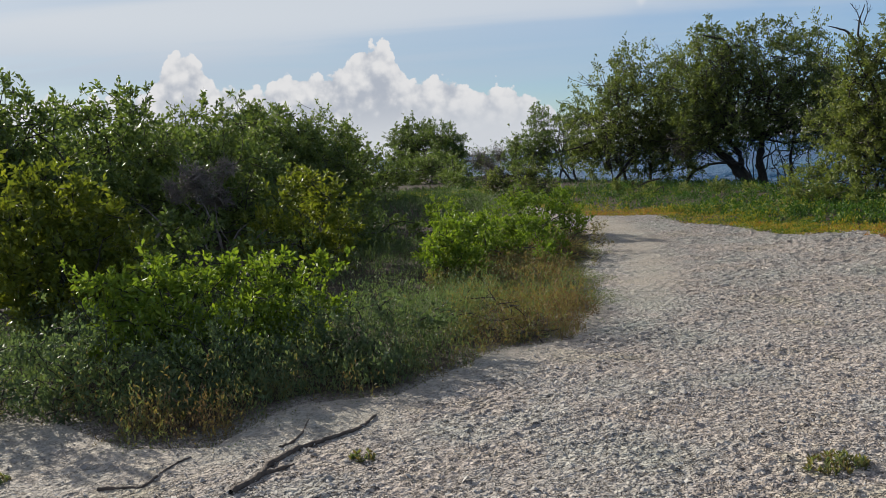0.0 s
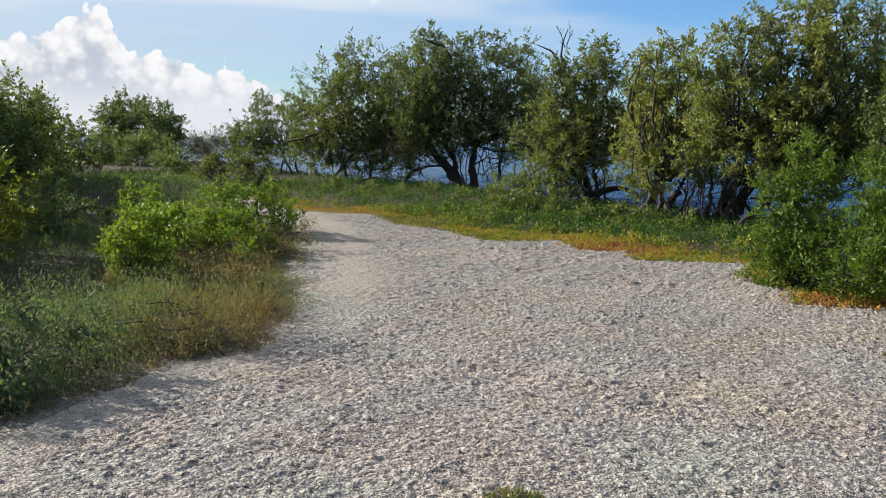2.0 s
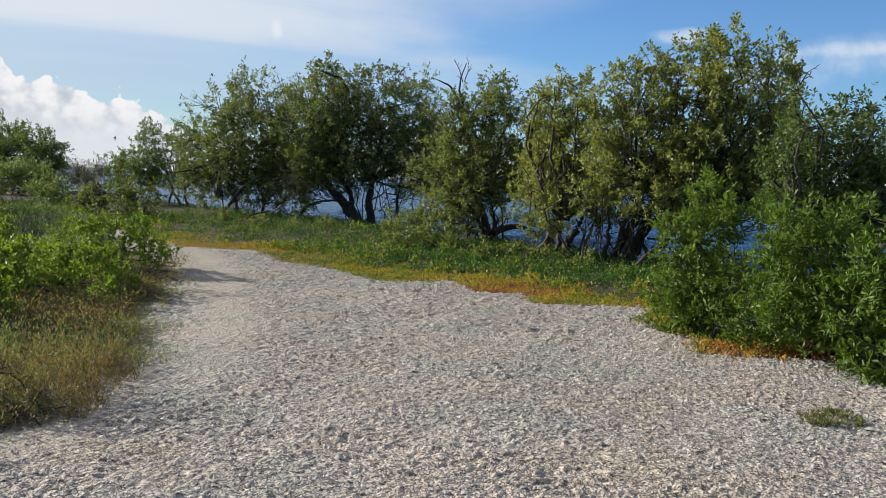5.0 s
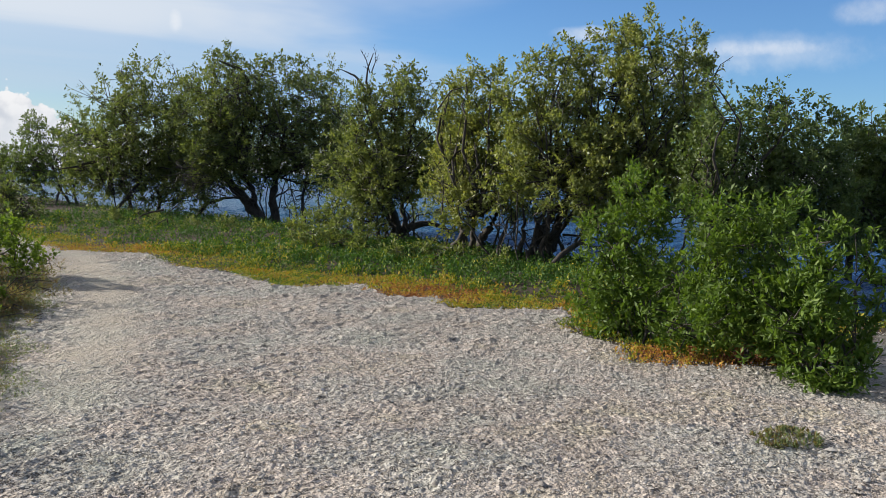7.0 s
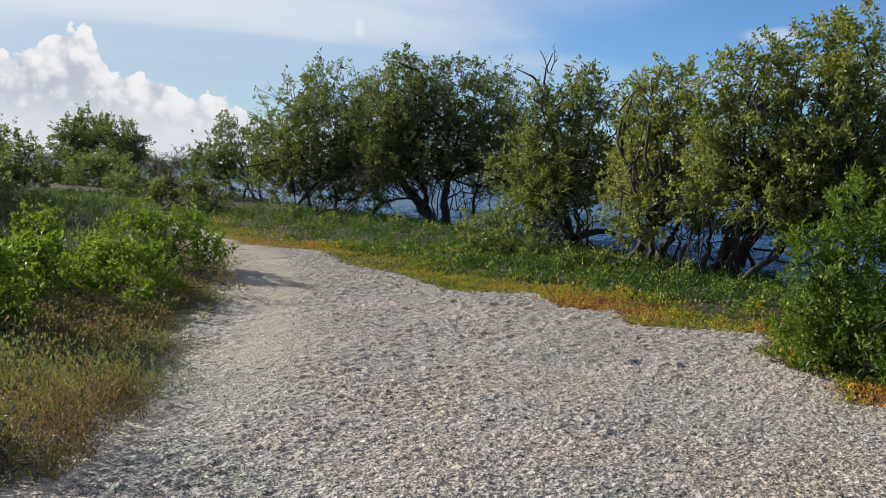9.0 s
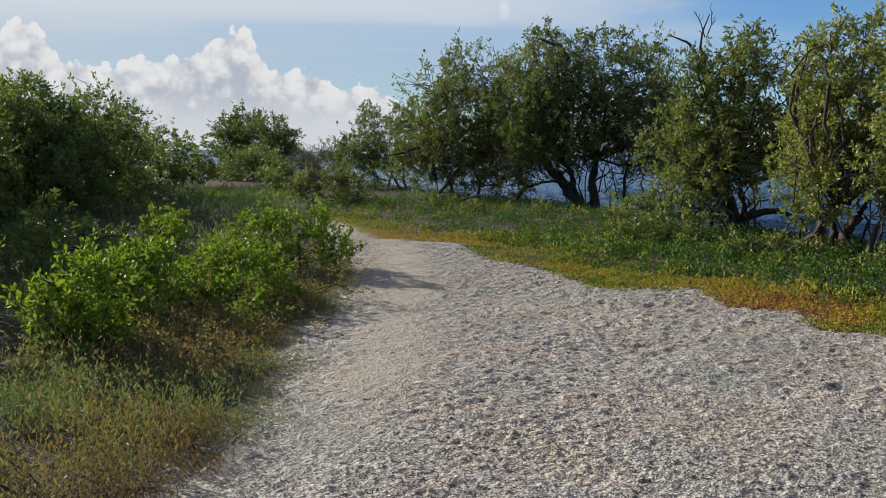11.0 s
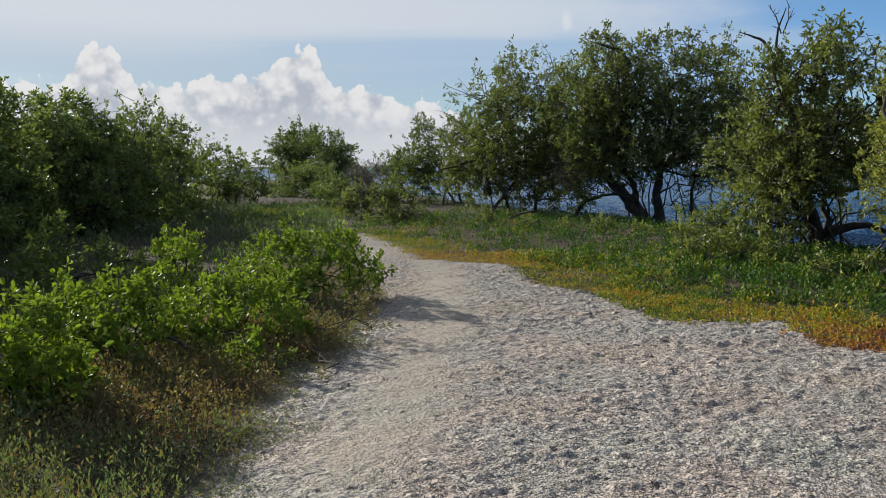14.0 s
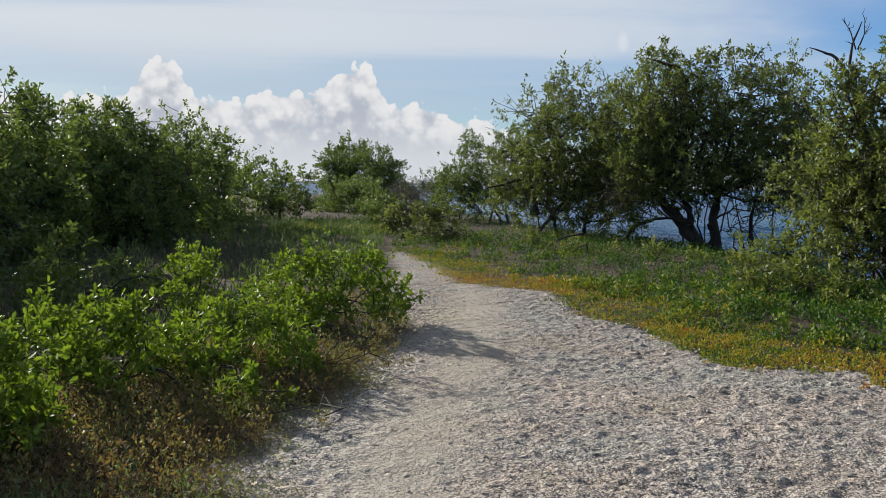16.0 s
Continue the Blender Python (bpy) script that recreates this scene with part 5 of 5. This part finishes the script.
# fallen sticks
for pts, r in (([(-1.21, 3.94), (-1.16, 4.07), (-1.11, 4.19), (-1.12, 4.30), (-1.05, 4.45), (-0.98, 4.57), (-0.88, 4.65), (-0.81, 4.72), (-0.71, 4.81), (-0.65, 4.94), (-0.61, 5.12)], 0.021),
               ([(-1.11, 4.19), (-1.04, 4.23), (-0.97, 4.30)], 0.019),
               ([(-1.11, 4.62), (-1.06, 4.70), (-1.03, 4.83), (-1.03, 4.97), (-1.03, 5.09)], 0.012),
               ([(-1.97, 4.14), (-1.84, 4.15), (-1.73, 4.13), (-1.70, 4.25), (-1.69, 4.34), (-1.65, 4.44), (-1.60, 4.52)], 0.013)):
    pts = np.array(pts)
    th = thing("stick", pts[0, 0], pts[0, 1], 0.0, "thin crooked weathered brown stick lying on the gravel", "stick", "fallen sticks")
    path = np.stack([pts[:, 0] - pts[0, 0], pts[:, 1] - pts[0, 1], height(pts[:, 0], pts[:, 1]) + r * 0.9], 1)
    s = np.linspace(0, len(path) - 1, 4 * len(path))
    path = np.stack([np.interp(s, np.arange(len(path)), path[:, c]) for c in range(3)], 1) + rng.normal(0, 0.16 * r, (len(s), 3))
    thick = np.linspace(r, r * 0.4, len(s)) * rng.uniform(0.8, 1.2, len(s))
    part("wood", mesh_from("stick", *tube(path, thick, 7), DRIFTWOOD, flat=False), th)

# loose shell gravel
OCTA = np.array([(1, 0, -0.3), (-1, 0, -0.3), (0, 1, -0.3), (0, -1, -0.3), (0, 0, 1)], float)   # stones half sunk into the bed
OCTF = np.array([(0, 2, 4), (2, 1, 4), (1, 3, 4), (3, 0, 4)])


def pebbles(xy, size):
    n = len(xy)
    v = np.repeat(OCTA[None], n, 0) + rng.normal(0, 0.2, (n, 5, 3))
    v *= (size[:, None] * rng.uniform(0.55, 1.25, (n, 3)) * np.array([1.1, 1.1, 0.7]))[:, None]
    a = rng.uniform(0, 6.28, n)
    ca, sa = np.cos(a)[:, None], np.sin(a)[:, None]
    x, y = v[..., 0] * ca - v[..., 1] * sa, v[..., 0] * sa + v[..., 1] * ca
    z = v[..., 2] + rng.normal(0, 0.25, n)[:, None] * x
    v = np.stack([x + xy[:, :1], y + xy[:, 1:], z + (height(xy[:, 0], xy[:, 1]) + 0.018 + size * 0.2)[:, None]], -1)
    return v.reshape(-1, 3), (OCTF[None] + (np.arange(n) * 5)[:, None, None]).reshape(-1, 3)


LEFT_RIM = np.array([(-8.0, 6.6), (-3.3, 5.6), (-2.0, 4.8), (-1.4, 5.0), (-0.5, 5.6), (0.15, 6.6), (0.9, 7.2), (1.4, 8.9)])


def coarse(xy):
    """How stony the gravel is: low on the trodden track."""
    t = np.exp(-((xy[:, 0] - np.interp(xy[:, 1], TRACK[:, 1], TRACK[:, 0])) / 0.5) ** 2) * np.clip((xy[:, 1] - 6.5) / 3, 0, 1)
    verge = np.interp(xy[:, 0], LEFT_RIM[:, 0], LEFT_RIM[:, 1]) - xy[:, 1]
    sandy = np.clip(1.25 - verge / 1.1 + 0.35 * wave(xy[:, 0], xy[:, 1], 0.8, 3.3), 0, 1) * (xy[:, 0] < 1.4)
    return np.clip(1.1 - 0.8 * t - 0.75 * sandy, 0.12, 1)


def rubble(x0, x1, y0, y1, step, rise):
    """The broken surface of the gravel: angular facets a couple of centimetres across."""
    gx, gy = np.arange(x0, x1, step), np.arange(y0, y1, step)
    X, Y = np.meshgrid(gx, gy)
    shape = X.shape
    X = X + rng.uniform(-0.38, 0.38, shape) * step
    Y = Y + rng.uniform(-0.38, 0.38, shape) * step
    bump = rng.gamma(1.1, 1.5, shape) - 1.6
    for axis in (0, 1):
        bump = (np.roll(bump, 1, axis) + 2 * bump + np.roll(bump, -1, axis)) / 4
    wide = rng.normal(0, 1, shape)
    for axis in (0, 1):
        wide = (np.roll(wide, 1, axis) + wide + np.roll(wide, -1, axis)) / 3
    flat_xy = np.stack([X.ravel(), Y.ravel()], 1)
    stony = coarse(flat_xy) * (0.85 + 0.35 * wave(flat_xy[:, 0], flat_xy[:, 1], 0.9, 6.0))
    z = height(flat_xy[:, 0], flat_xy[:, 1]) + 0.012 + rise * stony * (bump.ravel() * 0.75 + wide.ravel() * 0.7)
    d = edge_distance(flat_xy)
    z -= np.clip(d + 0.08, 0, 0.2) * 0.5
    rim = np.minimum(np.minimum(X - x0, x1 - X), np.minimum(Y - y0, y1 - Y)).ravel()
    level = height(flat_xy[:, 0], flat_xy[:, 1]) - 0.004
    z = level + (z - level) * np.clip(rim / 0.15, 0, 1)
    nx = shape[1]
    i, j = np.meshgrid(np.arange(shape[0] - 1), np.arange(nx - 1), indexing="ij")
    q = np.stack([i * nx + j, i * nx + j + 1, (i + 1) * nx + j + 1, (i + 1) * nx + j], -1).reshape(-1, 4)
    q = q[(d[q] < 0.04).all(1)]
    used, inv = np.unique(q, return_inverse=True)
    q = inv.reshape(-1, 4)
    tri = np.concatenate([q[:, [0, 1, 2]], q[:, [0, 2, 3]]])
    fine_v = np.clip(0.9 - coarse(flat_xy), 0, 1)
    return mesh_from("gravel_bed", np.stack([flat_xy[used, 0], flat_xy[used, 1], z[used]], 1), tri, GROUND, {"soil": np.zeros(len(used)), "fine": fine_v[used]}, flat=False)


tagged(new("gravel_bed", rubble(-3.4, 7.6, 3.4, 8.6, 0.0162, 0.0078)), "rough bed of pale crushed shell", "gravel", kind="stuff")
tagged(new("gravel_bed", rubble(0.4, 8.2, 8.3, 19.4, 0.0275, 0.0135)), "rough bed of pale crushed shell farther along the path", "gravel", kind="stuff")
tagged(new("gravel_bed", rubble(-6.0, 9.0, -6.0, 3.7, 0.06, 0.018)), "rough bed of pale crushed shell underfoot", "gravel", kind="stuff")

xy = np.concatenate([scatter(32000, -3.5, 8.0, 3.4, 7.5), scatter(15000, -0.5, 8.0, 7.5, 10.5), scatter(17000, 1.2, 8.0, 10.5, 19.5), scatter(5000, -1, 3.5, 19, 30), scatter(5000, 8, 11.5, 3, 7.5)])
d = edge_distance(xy)
rough_at = coarse(xy)
keep = (d < 0.03) & (rng.random(len(xy)) < rough_at * (0.75 + 0.35 * wave(xy[:, 0], xy[:, 1], 1.1, 6.0)))
xy = xy[keep]
size = 0.0060 * np.exp(rng.normal(0.0, 0.38, len(xy))) * (0.7 + 0.4 * rough_at[keep]) * np.interp(xy[:, 1], (4, 8, 14, 20), (1.0, 1.1, 1.35, 1.6))
tagged(new("gravel", mesh_from("gravel", *pebbles(xy, size), PEBBLE, flat=False)), "loose pale grey crushed shell and coral gravel", "gravel", kind="stuff")
